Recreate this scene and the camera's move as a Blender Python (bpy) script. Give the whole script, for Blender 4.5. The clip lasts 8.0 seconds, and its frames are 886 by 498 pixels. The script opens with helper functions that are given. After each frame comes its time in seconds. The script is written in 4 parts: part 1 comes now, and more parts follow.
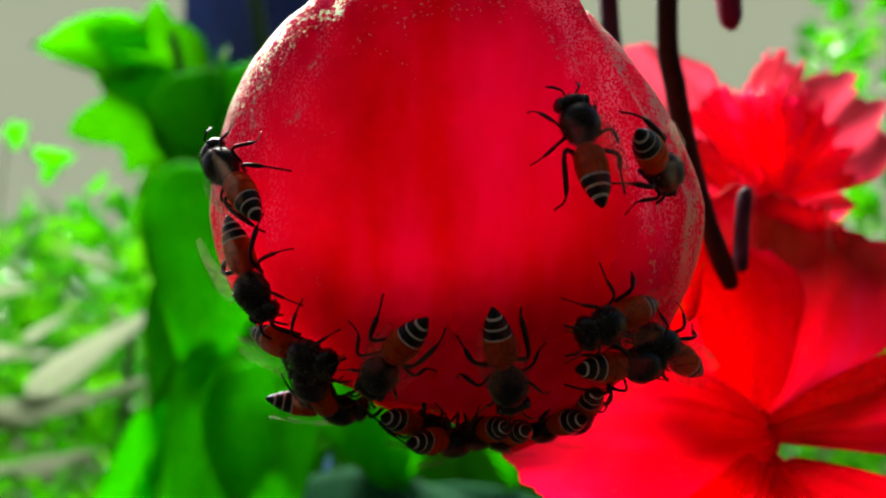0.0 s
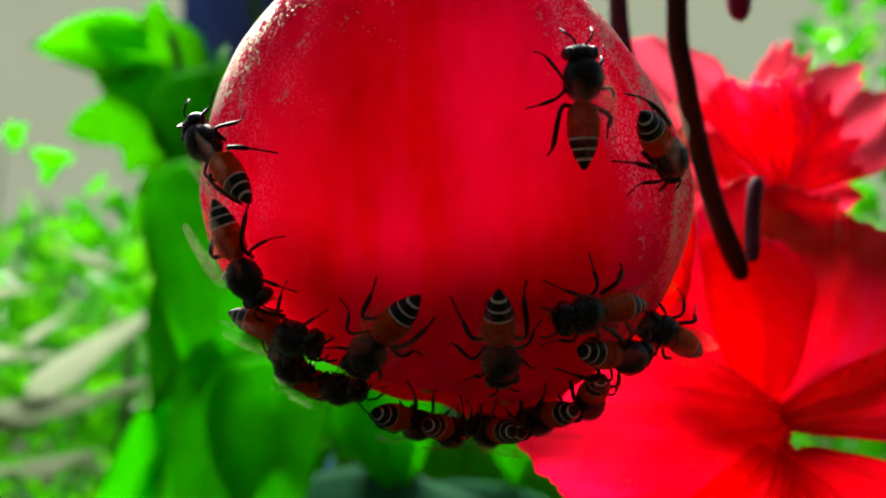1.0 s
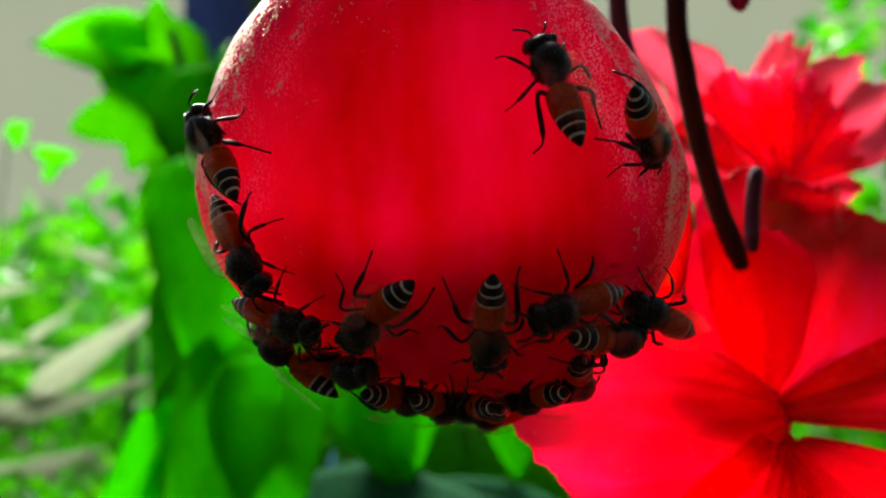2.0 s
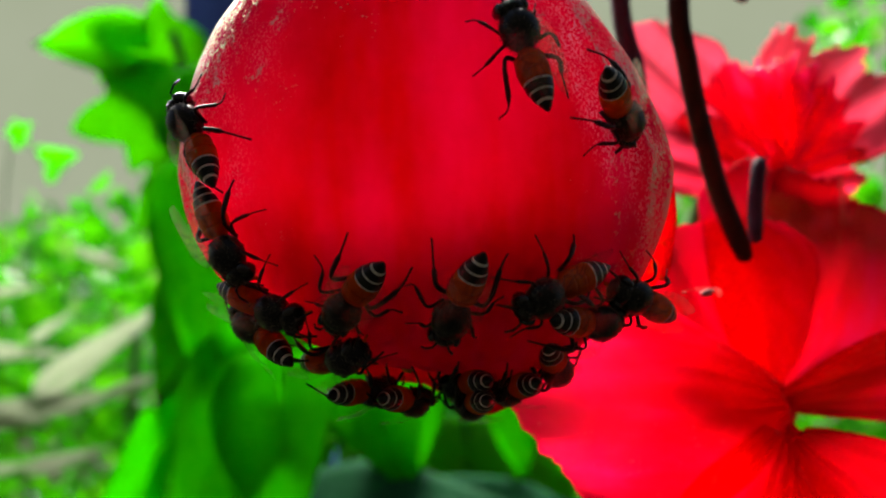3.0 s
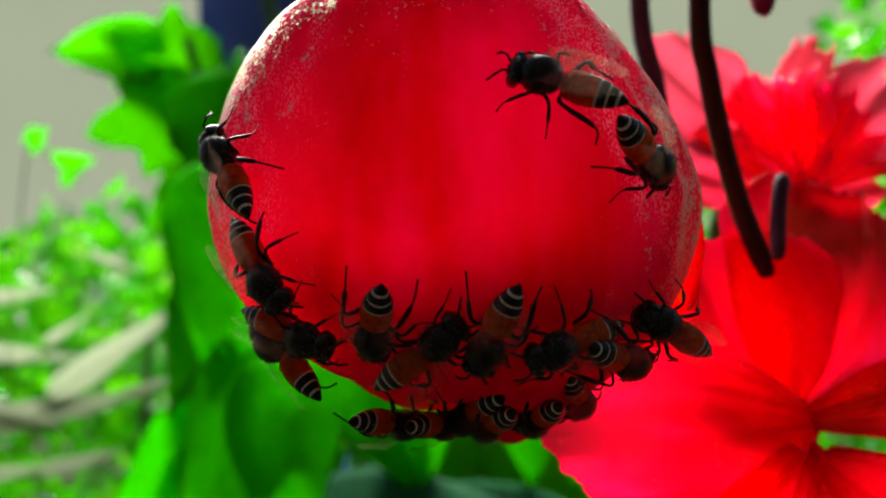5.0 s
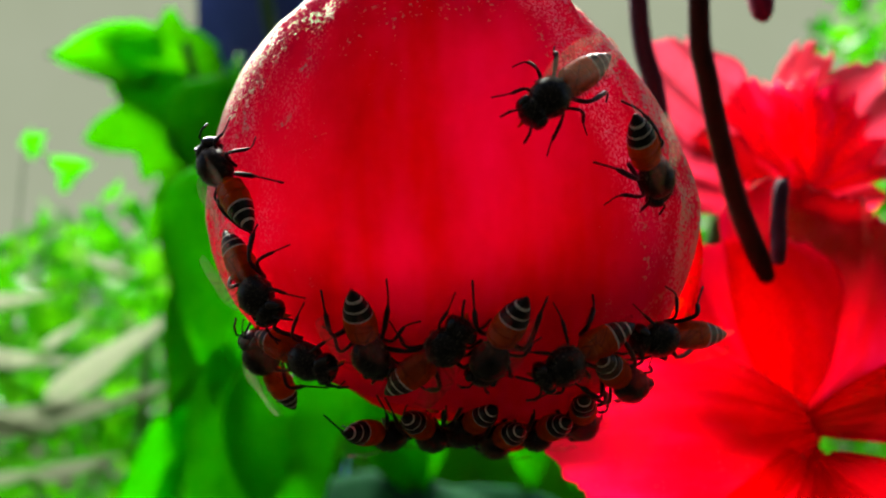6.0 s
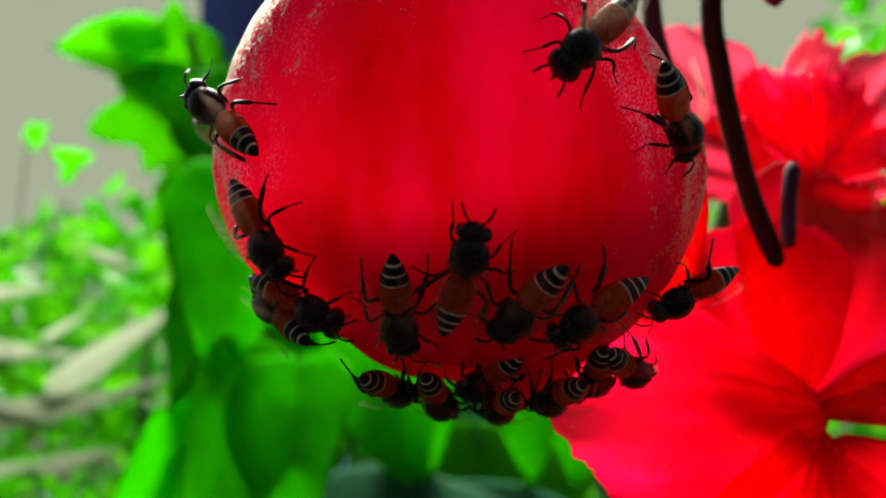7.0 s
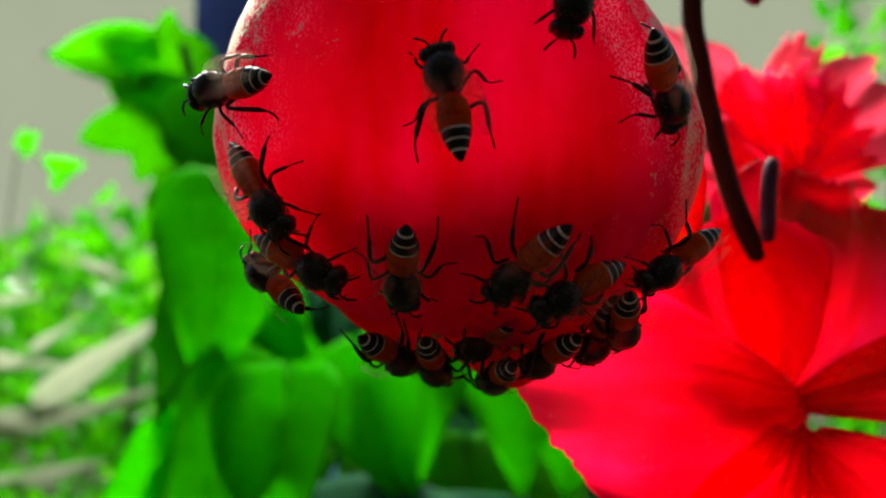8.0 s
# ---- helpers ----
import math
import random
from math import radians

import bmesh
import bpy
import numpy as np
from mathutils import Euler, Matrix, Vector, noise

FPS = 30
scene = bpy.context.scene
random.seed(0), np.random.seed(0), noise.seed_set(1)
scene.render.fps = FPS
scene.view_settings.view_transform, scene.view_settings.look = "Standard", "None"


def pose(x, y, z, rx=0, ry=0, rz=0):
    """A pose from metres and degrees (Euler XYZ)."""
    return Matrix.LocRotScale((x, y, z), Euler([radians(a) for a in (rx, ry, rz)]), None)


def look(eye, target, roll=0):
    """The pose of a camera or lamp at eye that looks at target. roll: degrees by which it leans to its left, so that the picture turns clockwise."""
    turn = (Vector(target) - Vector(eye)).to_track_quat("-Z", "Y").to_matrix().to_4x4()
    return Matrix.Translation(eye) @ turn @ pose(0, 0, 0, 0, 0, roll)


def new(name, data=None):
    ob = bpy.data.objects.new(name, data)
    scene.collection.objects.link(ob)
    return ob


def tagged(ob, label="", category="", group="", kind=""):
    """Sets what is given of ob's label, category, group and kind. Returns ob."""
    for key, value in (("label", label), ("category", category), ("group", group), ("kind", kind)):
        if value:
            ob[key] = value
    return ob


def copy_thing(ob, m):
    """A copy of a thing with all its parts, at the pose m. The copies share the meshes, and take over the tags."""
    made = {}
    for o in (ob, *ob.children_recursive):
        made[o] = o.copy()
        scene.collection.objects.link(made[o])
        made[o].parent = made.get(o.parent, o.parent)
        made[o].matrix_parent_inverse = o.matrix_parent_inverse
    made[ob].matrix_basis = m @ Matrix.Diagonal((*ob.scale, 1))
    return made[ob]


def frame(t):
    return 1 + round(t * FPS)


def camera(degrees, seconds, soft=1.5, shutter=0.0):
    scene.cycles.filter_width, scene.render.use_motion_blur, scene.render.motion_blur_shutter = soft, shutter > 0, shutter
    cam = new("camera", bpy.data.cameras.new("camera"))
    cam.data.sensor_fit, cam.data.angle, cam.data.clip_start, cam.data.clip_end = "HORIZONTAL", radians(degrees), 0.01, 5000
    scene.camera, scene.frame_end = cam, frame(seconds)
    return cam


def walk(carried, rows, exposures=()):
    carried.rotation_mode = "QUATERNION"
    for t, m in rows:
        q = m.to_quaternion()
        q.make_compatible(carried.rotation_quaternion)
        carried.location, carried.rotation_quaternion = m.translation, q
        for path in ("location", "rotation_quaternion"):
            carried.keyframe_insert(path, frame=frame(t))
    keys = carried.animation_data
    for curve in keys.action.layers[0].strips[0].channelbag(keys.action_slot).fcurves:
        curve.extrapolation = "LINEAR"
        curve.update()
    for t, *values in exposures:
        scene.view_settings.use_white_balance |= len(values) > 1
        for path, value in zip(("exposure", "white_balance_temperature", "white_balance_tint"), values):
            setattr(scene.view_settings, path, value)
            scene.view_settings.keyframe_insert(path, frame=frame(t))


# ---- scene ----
# ---- camera ----
# A telephone held about five centimetres from a hanging red blossom.
EYE = 1.1
EXPOSURE = 2.0
cam = camera(68.0, 8.0, soft=2.0, shutter=0.3)
cam.data.dof.use_dof = True
cam.data.dof.focus_distance = 0.054
cam.data.dof.aperture_fstop = 20.0
# seconds, millimetres right and up from the first eye, yaw, pitch, roll
PATH = [
    (0, 0.00, 0.00, 0.00, 0.00, 0.00),
    (0.5, -0.35, -0.61, -0.13, -0.11, 0.51),
    (1, -1.66, -0.96, -0.13, -0.05, 0.35),
    (2.5, -1.19, -2.40, 0.17, -0.29, 0.60),
    (3, -1.46, -2.71, 0.22, -0.30, 0.77),
    (3.5, -1.67, -1.80, 0.34, -0.53, 0.93),
    (4, -1.39, -2.65, 0.75, -0.37, 0.60),
    (4.5, -2.40, -1.90, 1.13, -0.19, 0.56),
    (6, -3.07, -0.67, 0.94, 0.24, 0.84),
    (6.5, -3.98, -2.97, 0.88, 0.20, 0.49),
    (7, -4.31, -2.97, 0.95, 0.09, 0.26),
    (7.5, -1.73, -5.75, 0.66, 0.42, 0.05),
    (8, -2.85, -6.01, 0.33, 1.40, -0.21),
]
walk(cam, [(t, pose(x / 1000, 0, EYE + z / 1000, 90 + pitch, roll, yaw)) for t, x, z, yaw, pitch, roll in PATH],
     exposures=[(0.0, EXPOSURE), (8.0, EXPOSURE)])

# ---- light ----
SUN_ELEVATION, SUN_AZIMUTH = radians(34), radians(-9)   # azimuth from +y towards +x
world = bpy.data.worlds.new("world")
scene.world = world
world.use_nodes = True
wn, wl = world.node_tree.nodes, world.node_tree.links
sky = wn.new("ShaderNodeTexSky")
sky.sky_type, sky.sun_disc = "NISHITA", False
sky.sun_elevation, sky.sun_rotation = SUN_ELEVATION, SUN_AZIMUTH
sky.air_density, sky.dust_density = 1.0, 3.0
wn["Background"].inputs["Strength"].default_value = 0.021
wl.new(sky.outputs["Color"], wn["Background"].inputs["Color"])
sun = new("sun", bpy.data.lights.new("sun", "SUN"))
sun.data.energy, sun.data.angle, sun.data.color = 5.0, radians(54), (1.0, 0.96, 0.86)
sun.matrix_world = look((math.sin(SUN_AZIMUTH) * math.cos(SUN_ELEVATION) * 10, math.cos(SUN_AZIMUTH) * math.cos(SUN_ELEVATION) * 10,
                         math.sin(SUN_ELEVATION) * 10), (0, 0, 0))

# ---- materials ----


def material(name):
    m = bpy.data.materials.new(name)
    m.use_nodes = True
    return m, m.node_tree.nodes, m.node_tree.links, m.node_tree.nodes["Principled BSDF"]


def ramp(n, l, source, stops):
    r = n.new("ShaderNodeValToRGB")
    while len(r.color_ramp.elements) < len(stops):
        r.color_ramp.elements.new(0.5)
    for e, (p, c) in zip(r.color_ramp.elements, stops):
        e.position, e.color = p, (*c, 1)
    l.new(source, r.inputs["Fac"])
    return r.outputs["Color"]


def grain(n, l, scale, stretch=(1, 1, 1), detail=4, rough=0.6, coords="Object"):
    tc, mp, t = n.new("ShaderNodeTexCoord"), n.new("ShaderNodeMapping"), n.new("ShaderNodeTexNoise")
    mp.inputs["Scale"].default_value = stretch
    t.inputs["Scale"].default_value, t.inputs["Detail"].default_value, t.inputs["Roughness"].default_value = scale, detail, rough
    l.new(tc.outputs[coords], mp.inputs["Vector"])
    l.new(mp.outputs["Vector"], t.inputs["Vector"])
    return t.outputs["Fac"]


def bump(n, l, height, strength, distance, below=None):
    b = n.new("ShaderNodeBump")
    b.inputs["Strength"].default_value, b.inputs["Distance"].default_value = strength, distance
    l.new(height, b.inputs["Height"])
    if below is not None:
        l.new(below, b.inputs["Normal"])
    return b.outputs["Normal"]


def blend(n, l, kind, fac, a, b):
    x = n.new("ShaderNodeMix")
    x.data_type, x.blend_type = "RGBA", kind
    x.inputs[0].default_value = fac if isinstance(fac, float) else 0.5
    if not isinstance(fac, float):
        l.new(fac, x.inputs[0])
    for socket, v in ((x.inputs[6], a), (x.inputs[7], b)):
        if isinstance(v, tuple):
            socket.default_value = (*v, 1)
        else:
            l.new(v, socket)
    return x.outputs[2]


def leafy(name, stops, scale, stretch, through_share, gloss, roughness, relief, cells=0.0, through_tint=None, rim=None, flanks=None, mixed=None):
    """A thin living sheet: coloured, part of the light passes through, waxy skin with fine relief."""
    m, n, l, p = material(name)
    c = ramp(n, l, grain(n, l, scale, stretch), stops)
    if mixed:
        # every leaf of a thicket has its own tone
        own = n.new("ShaderNodeNewGeometry")
        c = blend(n, l, "MIX", 0.55, c, ramp(n, l, own.outputs["Random Per Island"], mixed))
    if rim:
        # the sheet pales towards its free end
        at, far = n.new("ShaderNodeTexCoord"), n.new("ShaderNodeSeparateXYZ")
        reach = n.new("ShaderNodeMapRange")
        reach.inputs["From Min"].default_value, reach.inputs["From Max"].default_value = rim[0], rim[1]
        l.new(at.outputs["Object"], far.inputs["Vector"])
        l.new(far.outputs["Z"], reach.inputs["Value"])
        c = blend(n, l, "MIX", reach.outputs["Result"], c, rim[2])
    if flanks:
        # pink flanks with papilla glints painted as pale dots on both sides of the smooth red middle; their borders run
        # up and inwards
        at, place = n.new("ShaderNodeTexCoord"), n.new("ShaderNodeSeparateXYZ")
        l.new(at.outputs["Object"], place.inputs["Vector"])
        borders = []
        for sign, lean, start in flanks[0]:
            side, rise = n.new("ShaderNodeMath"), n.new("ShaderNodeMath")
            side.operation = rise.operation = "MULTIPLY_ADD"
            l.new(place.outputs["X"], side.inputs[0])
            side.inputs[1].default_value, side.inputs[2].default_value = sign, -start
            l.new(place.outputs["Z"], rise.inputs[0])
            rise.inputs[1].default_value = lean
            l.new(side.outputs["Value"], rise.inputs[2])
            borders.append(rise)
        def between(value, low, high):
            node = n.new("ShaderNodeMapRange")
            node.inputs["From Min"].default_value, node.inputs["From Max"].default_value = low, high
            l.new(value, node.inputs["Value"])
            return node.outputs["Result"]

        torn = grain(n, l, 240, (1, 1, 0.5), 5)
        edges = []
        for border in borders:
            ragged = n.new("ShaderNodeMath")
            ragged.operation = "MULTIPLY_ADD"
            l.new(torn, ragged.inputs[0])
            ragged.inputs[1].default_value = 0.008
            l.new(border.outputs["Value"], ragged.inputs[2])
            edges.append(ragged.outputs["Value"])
        # the painted glints thicken towards the far rim; on the other side they keep to a strip along the fold
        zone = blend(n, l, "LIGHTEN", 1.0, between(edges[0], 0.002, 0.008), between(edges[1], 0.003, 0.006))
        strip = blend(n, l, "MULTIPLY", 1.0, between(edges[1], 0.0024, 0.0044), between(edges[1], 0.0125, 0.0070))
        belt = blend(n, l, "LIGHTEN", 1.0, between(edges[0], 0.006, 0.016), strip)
        upper = between(place.outputs["Z"], -0.013, -0.002)         # bloom and painted glints end above the lower rim
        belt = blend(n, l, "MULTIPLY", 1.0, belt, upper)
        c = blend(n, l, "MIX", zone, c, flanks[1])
        glint_dots = ramp(n, l, grain(n, l, 5200, (1, 1, 0.8), 1), [(0.48, (0, 0, 0)), (0.64, (1, 1, 1))])
        glint_dots = blend(n, l, "MULTIPLY", 1.0, glint_dots, ramp(n, l, grain(n, l, 380, (1, 1, 0.45), 3), [(0.36, (0.0, 0.0, 0.0)), (0.62, (1, 1, 1))]))
        glint_dots = blend(n, l, "MULTIPLY", 1.0, glint_dots, belt)
        c = blend(n, l, "MIX", glint_dots, c, flanks[2])
    info = n.new("ShaderNodeObjectInfo")
    fine = grain(n, l, scale * 7, (1, 1, 1), 3)
    c = blend(n, l, "OVERLAY", 0.35, c, ramp(n, l, fine, [(0.3, (0.35, 0.35, 0.35)), (0.7, (0.62, 0.62, 0.62))]))
    h = n.new("ShaderNodeHueSaturation")
    v = n.new("ShaderNodeMapRange")
    v.inputs["To Min"].default_value, v.inputs["To Max"].default_value = 0.75, 1.25
    l.new(info.outputs["Random"], v.inputs["Value"])
    l.new(v.outputs["Result"], h.inputs["Value"])
    l.new(c, h.inputs["Color"])
    c = h.outputs["Color"]
    l.new(c, p.inputs["Base Color"])
    p.inputs["Roughness"].default_value = roughness
    edge, shine = n.new("ShaderNodeLayerWeight"), n.new("ShaderNodeMapRange")
    edge.inputs["Blend"].default_value = 0.3
    l.new(edge.outputs["Facing"], shine.inputs["Value"])
    shine.inputs["From Min"].default_value, shine.inputs["From Max"].default_value = (0.08, 0.4) if cells else (0.1, 0.62)
    shine.inputs["To Min"].default_value, shine.inputs["To Max"].default_value = (0.0 if cells else 0.08) * gloss, gloss
    normal = bump(n, l, fine, relief, 0.0004)
    if not cells:
        l.new(shine.outputs["Result"], p.inputs["Specular IOR Level"])
    else:
        # waxy bloom: a closed shine at grazing sight that breaks up into specks
        tc, vo, spots = n.new("ShaderNodeTexCoord"), n.new("ShaderNodeTexVoronoi"), n.new("ShaderNodeMath")
        vo.inputs["Scale"].default_value = cells
        l.new(tc.outputs["Object"], vo.inputs["Vector"])
        tilt, specks = n.new("ShaderNodeLayerWeight"), n.new("ShaderNodeMath")
        tilt.inputs["Blend"].default_value = 0.5
        specks.operation, spots.operation = "MULTIPLY_ADD", "ADD"
        mottle = blend(n, l, "MIX", 0.45, grain(n, l, cells * 0.62, (1, 1, 1), 3), grain(n, l, 360, (1, 1, 0.6), 3))
        l.new(mottle, specks.inputs[0])
        specks.inputs[1].default_value, specks.inputs[2].default_value = 3.6, -1.86
        l.new(specks.outputs["Value"], spots.inputs[0])
        l.new(tilt.outputs["Facing"], spots.inputs[1])
        patchy = ramp(n, l, spots.outputs["Value"], [(0.57, (0, 0, 0)), (0.78, (gloss,) * 3)])
        if flanks:
            patchy = blend(n, l, "MULTIPLY", 1.0, patchy, upper)
        p.inputs["Specular IOR Level"].default_value, p.inputs["Roughness"].default_value = 0.0, 0.6
        p.inputs["Sheen Weight"].default_value, p.inputs["Sheen Roughness"].default_value = 0.55, 0.5
        p.inputs["Sheen Tint"].default_value = (1.0, 0.04, 0.22, 1)
        rough_skin = bump(n, l, vo.outputs["Distance"], 1.0, 0.00012, normal)
    l.new(normal, p.inputs["Normal"])
    tr, mx = n.new("ShaderNodeBsdfTranslucent"), n.new("ShaderNodeMixShader")
    t = blend(n, l, "MULTIPLY", 1.0, c, through_tint) if through_tint else c
    l.new(t, tr.inputs["Color"])
    mx.inputs["Fac"].default_value = through_share
    l.new(p.outputs["BSDF"], mx.inputs[1])
    l.new(tr.outputs["BSDF"], mx.inputs[2])
    skin = mx
    if rim and len(rim) > 3:
        # thin enough to let the view through, most of all at its free end
        clear, thin, veil = n.new("ShaderNodeBsdfTransparent"), n.new("ShaderNodeMixShader"), n.new("ShaderNodeMath")
        clear.inputs["Color"].default_value = (1.0, 0.22, 0.28, 1)
        veil.operation = "MULTIPLY_ADD"
        veil.inputs[1].default_value = veil.inputs[2].default_value = rim[3] * 0.5
        l.new(reach.outputs["Result"], veil.inputs[0])
        l.new(veil.outputs["Value"], thin.inputs["Fac"])
        l.new(mx.outputs["Shader"], thin.inputs[1])
        l.new(clear.outputs["BSDF"], thin.inputs[2])
        mx = thin
    if cells:
        wax, skin = n.new("ShaderNodeBsdfGlossy"), n.new("ShaderNodeMixShader")
        wax.inputs["Roughness"].default_value, wax.inputs["Color"].default_value = roughness, (0.74, 0.76, 0.62, 1)
        l.new(rough_skin, wax.inputs["Normal"])
        l.new(patchy, skin.inputs["Fac"])
        l.new(mx.outputs["Shader"], skin.inputs[1])
        l.new(wax.outputs["BSDF"], skin.inputs[2])
    l.new(skin.outputs["Shader"], n["Material Output"].inputs["Surface"])
    return m


def solid(name, stops, scale, roughness, gloss=0.5, relief=0.3, depth=0.0005, stretch=(1, 1, 1), sheen=0.0):
    m, n, l, p = material(name)
    f = grain(n, l, scale, stretch)
    l.new(ramp(n, l, f, stops), p.inputs["Base Color"])
    p.inputs["Roughness"].default_value, p.inputs["Specular IOR Level"].default_value = roughness, gloss
    p.inputs["Sheen Weight"].default_value = sheen
    l.new(bump(n, l, f, relief, depth), p.inputs["Normal"])
    return m


# last colour is the pale pink of the painted papilla glints
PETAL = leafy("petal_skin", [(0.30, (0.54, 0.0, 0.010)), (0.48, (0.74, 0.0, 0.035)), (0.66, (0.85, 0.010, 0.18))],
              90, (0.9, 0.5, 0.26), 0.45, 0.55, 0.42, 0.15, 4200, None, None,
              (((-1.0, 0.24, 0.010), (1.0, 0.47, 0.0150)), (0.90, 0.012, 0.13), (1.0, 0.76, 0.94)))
RUFFLE = leafy("ruffled_petal_skin", [(0.30, (0.80, 0.0, 0.016)), (0.5, (0.90, 0.001, 0.055)), (0.68, (0.92, 0.014, 0.19))],
               120, (1.4, 0.6, 0.3), 0.92, 0.12, 0.4, 0.2, 3000, None, (0.016, 0.040, (0.94, 0.025, 0.20), 0.55))
LEAF = leafy("vine_leaf_skin", [(0.3, (0.03, 0.46, 0.0)), (0.5, (0.13, 0.66, 0.002)), (0.7, (0.36, 0.80, 0.01))],
             40, (1, 1, 1), 0.88, 0.5, 0.42, 0.4, 0.0, (0.9, 1.0, 0.5))
SPECKLED = leafy("speckled_petal_skin", [(0.52, (0.76, 0.0, 0.03)), (0.58, (0.78, 0.03, 0.03)), (0.64, (0.52, 0.17, 0.01)), (0.72, (0.36, 0.11, 0.01))],
                 700, (1, 1, 1), 0.88, 0.06, 0.5, 0.3)
# dark red skin of the lobes added to dim the front petal
SHADE_PETAL = leafy("shade_petal_skin", [(0.30, (0.50, 0.0, 0.004)), (0.5, (0.62, 0.0, 0.012)), (0.7, (0.68, 0.004, 0.05))],
              110, (1.4, 0.6, 0.3), 0.60, 0.06, 0.6, 0.2)
VEIL = leafy("thin_petal_skin", [(0.30, (0.90, 0.02, 0.10)), (0.5, (0.94, 0.07, 0.20)), (0.66, (0.95, 0.16, 0.32))],
             150, (1.8, 0.6, 0.25), 0.86, 0.06, 0.5, 0.2, 0.0, None, (0.004, 0.024, (0.95, 0.28, 0.38), 0.6))
FRILL = leafy("frilled_petal_skin", [(0.30, (0.86, 0.0, 0.08)), (0.5, (0.94, 0.012, 0.24)), (0.66, (0.95, 0.06, 0.44))],
              150, (1.8, 0.6, 0.25), 0.84, 0.12, 0.4, 0.2, 3000, None, (0.008, 0.021, (0.95, 0.10, 0.46), 0.5))
SHRUB = leafy("shrub_leaf_skin", [(0.3, (0.015, 0.23, 0.0)), (0.55, (0.055, 0.42, 0.002)), (0.75, (0.15, 0.55, 0.01))],
              6, (1, 1, 1), 0.62, 0.7, 0.3, 0.4, 0.0, (0.8, 1.0, 0.3), None, None,
              [(0.0, (0.004, 0.06, 0.001)), (0.3, (0.014, 0.19, 0.002)), (0.55, (0.06, 0.36, 0.004)), (0.80, (0.17, 0.50, 0.008)), (0.93, (0.07, 0.30, 0.06)), (0.985, (0.36, 0.44, 0.30))])
DULL_LEAF = leafy("grey_leaf_skin", [(0.3, (0.02, 0.12, 0.05)), (0.6, (0.04, 0.18, 0.08)), (0.8, (0.06, 0.24, 0.11))],
                  30, (1, 1, 1), 0.25, 0.03, 0.7, 0.4)
# yellower leaf green, painted for sky light coming through the spray
SKYLIT_LEAF = leafy("skylit_leaf_skin", [(0.3, (0.05, 0.36, 0.003)), (0.5, (0.18, 0.56, 0.006)), (0.7, (0.42, 0.68, 0.02))],
              40, (1, 1, 1), 0.88, 0.5, 0.42, 0.4, 0.0, (0.9, 1.0, 0.5))
# sky sheen on the leaves, painted as a pale base colour
GLINT_LEAF = leafy("glint_leaf_skin", [(0.3, (0.44, 0.48, 0.38)), (0.6, (0.50, 0.54, 0.44)), (0.8, (0.56, 0.60, 0.50))],
             30, (1, 1, 1), 0.7, 0.6, 0.3, 0.3)
STALK = solid("brown_stalk", [(0.3, (0.02, 0.006, 0.003)), (0.7, (0.06, 0.015, 0.008))], 500, 0.6, 0.15, 0.4, 0.0003, (1, 1, 0.2))
PURPLE = solid("purple_stalk", [(0.3, (0.04, 0.012, 0.035)), (0.7, (0.10, 0.03, 0.07))], 500, 0.6, 0.2, 0.4, 0.0003, (1, 1, 0.2))
MAROON = solid("maroon_bud", [(0.3, (0.20, 0.0, 0.05)), (0.7, (0.34, 0.004, 0.09))], 400, 0.5, 0.3, 0.3)
GREEN_STALK = solid("green_stalk", [(0.3, (0.03, 0.12, 0.01)), (0.7, (0.08, 0.2, 0.02))], 300, 0.5, 0.5, 0.3)
POST = solid("blue_painted_post", [(0.3, (0.032, 0.055, 0.19)), (0.6, (0.045, 0.075, 0.25)), (0.8, (0.07, 0.10, 0.27))], 30, 0.8, 0.05, 0.3, 0.001)
SOIL = solid("garden_soil", [(0.3, (0.022, 0.017, 0.011)), (0.58, (0.035, 0.030, 0.014)), (0.8, (0.025, 0.06, 0.01))], 3, 0.9, 0.2, 0.6, 0.02)
# near black, so that the added wall throws little light back
BLOCK_SKIN = solid("light_block_skin", [(0.3, (0.008, 0.007, 0.006)), (0.7, (0.022, 0.019, 0.016))], 9, 0.9, 0.1, 0.5, 0.004, (4, 1, 0.3))
CHITIN = solid("black_chitin", [(0.3, (0.0012, 0.0012, 0.0015)), (0.7, (0.004, 0.0035, 0.0035))], 2500, 0.30, 0.32, 0.4, 0.0001)
FUZZ = solid("grey_hair", [(0.40, (0.012, 0.011, 0.009)), (0.66, (0.30, 0.28, 0.23))], 1400, 0.6, 0.4, 0.1, 0.0001)
AMBER = solid("amber_chitin", [(0.25, (0.26, 0.010, 0.0)), (0.5, (0.60, 0.055, 0.0)), (0.78, (0.80, 0.13, 0.001))], 900, 0.36, 0.08, 0.3, 0.0001)
n_, l_ = AMBER.node_tree.nodes, AMBER.node_tree.links
glow_, mix_ = n_.new("ShaderNodeBsdfTranslucent"), n_.new("ShaderNodeMixShader")
glow_.inputs["Color"].default_value, mix_.inputs["Fac"].default_value = (1.0, 0.36, 0.015, 1), 0.34
l_.new(n_["Principled BSDF"].outputs["BSDF"], mix_.inputs[1])
l_.new(glow_.outputs["BSDF"], mix_.inputs[2])
l_.new(mix_.outputs["Shader"], n_["Material Output"].inputs["Surface"])
BAND = solid("pale_hair_band", [(0.3, (0.6, 0.6, 0.54)), (0.7, (0.9, 0.9, 0.82))], 3000, 0.7, 0.3, 0.3, 0.0001)
EYESKIN = solid("compound_eye", [(0.4, (0.006, 0.004, 0.004)), (0.6, (0.012, 0.008, 0.008))], 9000, 0.2, 0.6, 0.3, 0.00005)
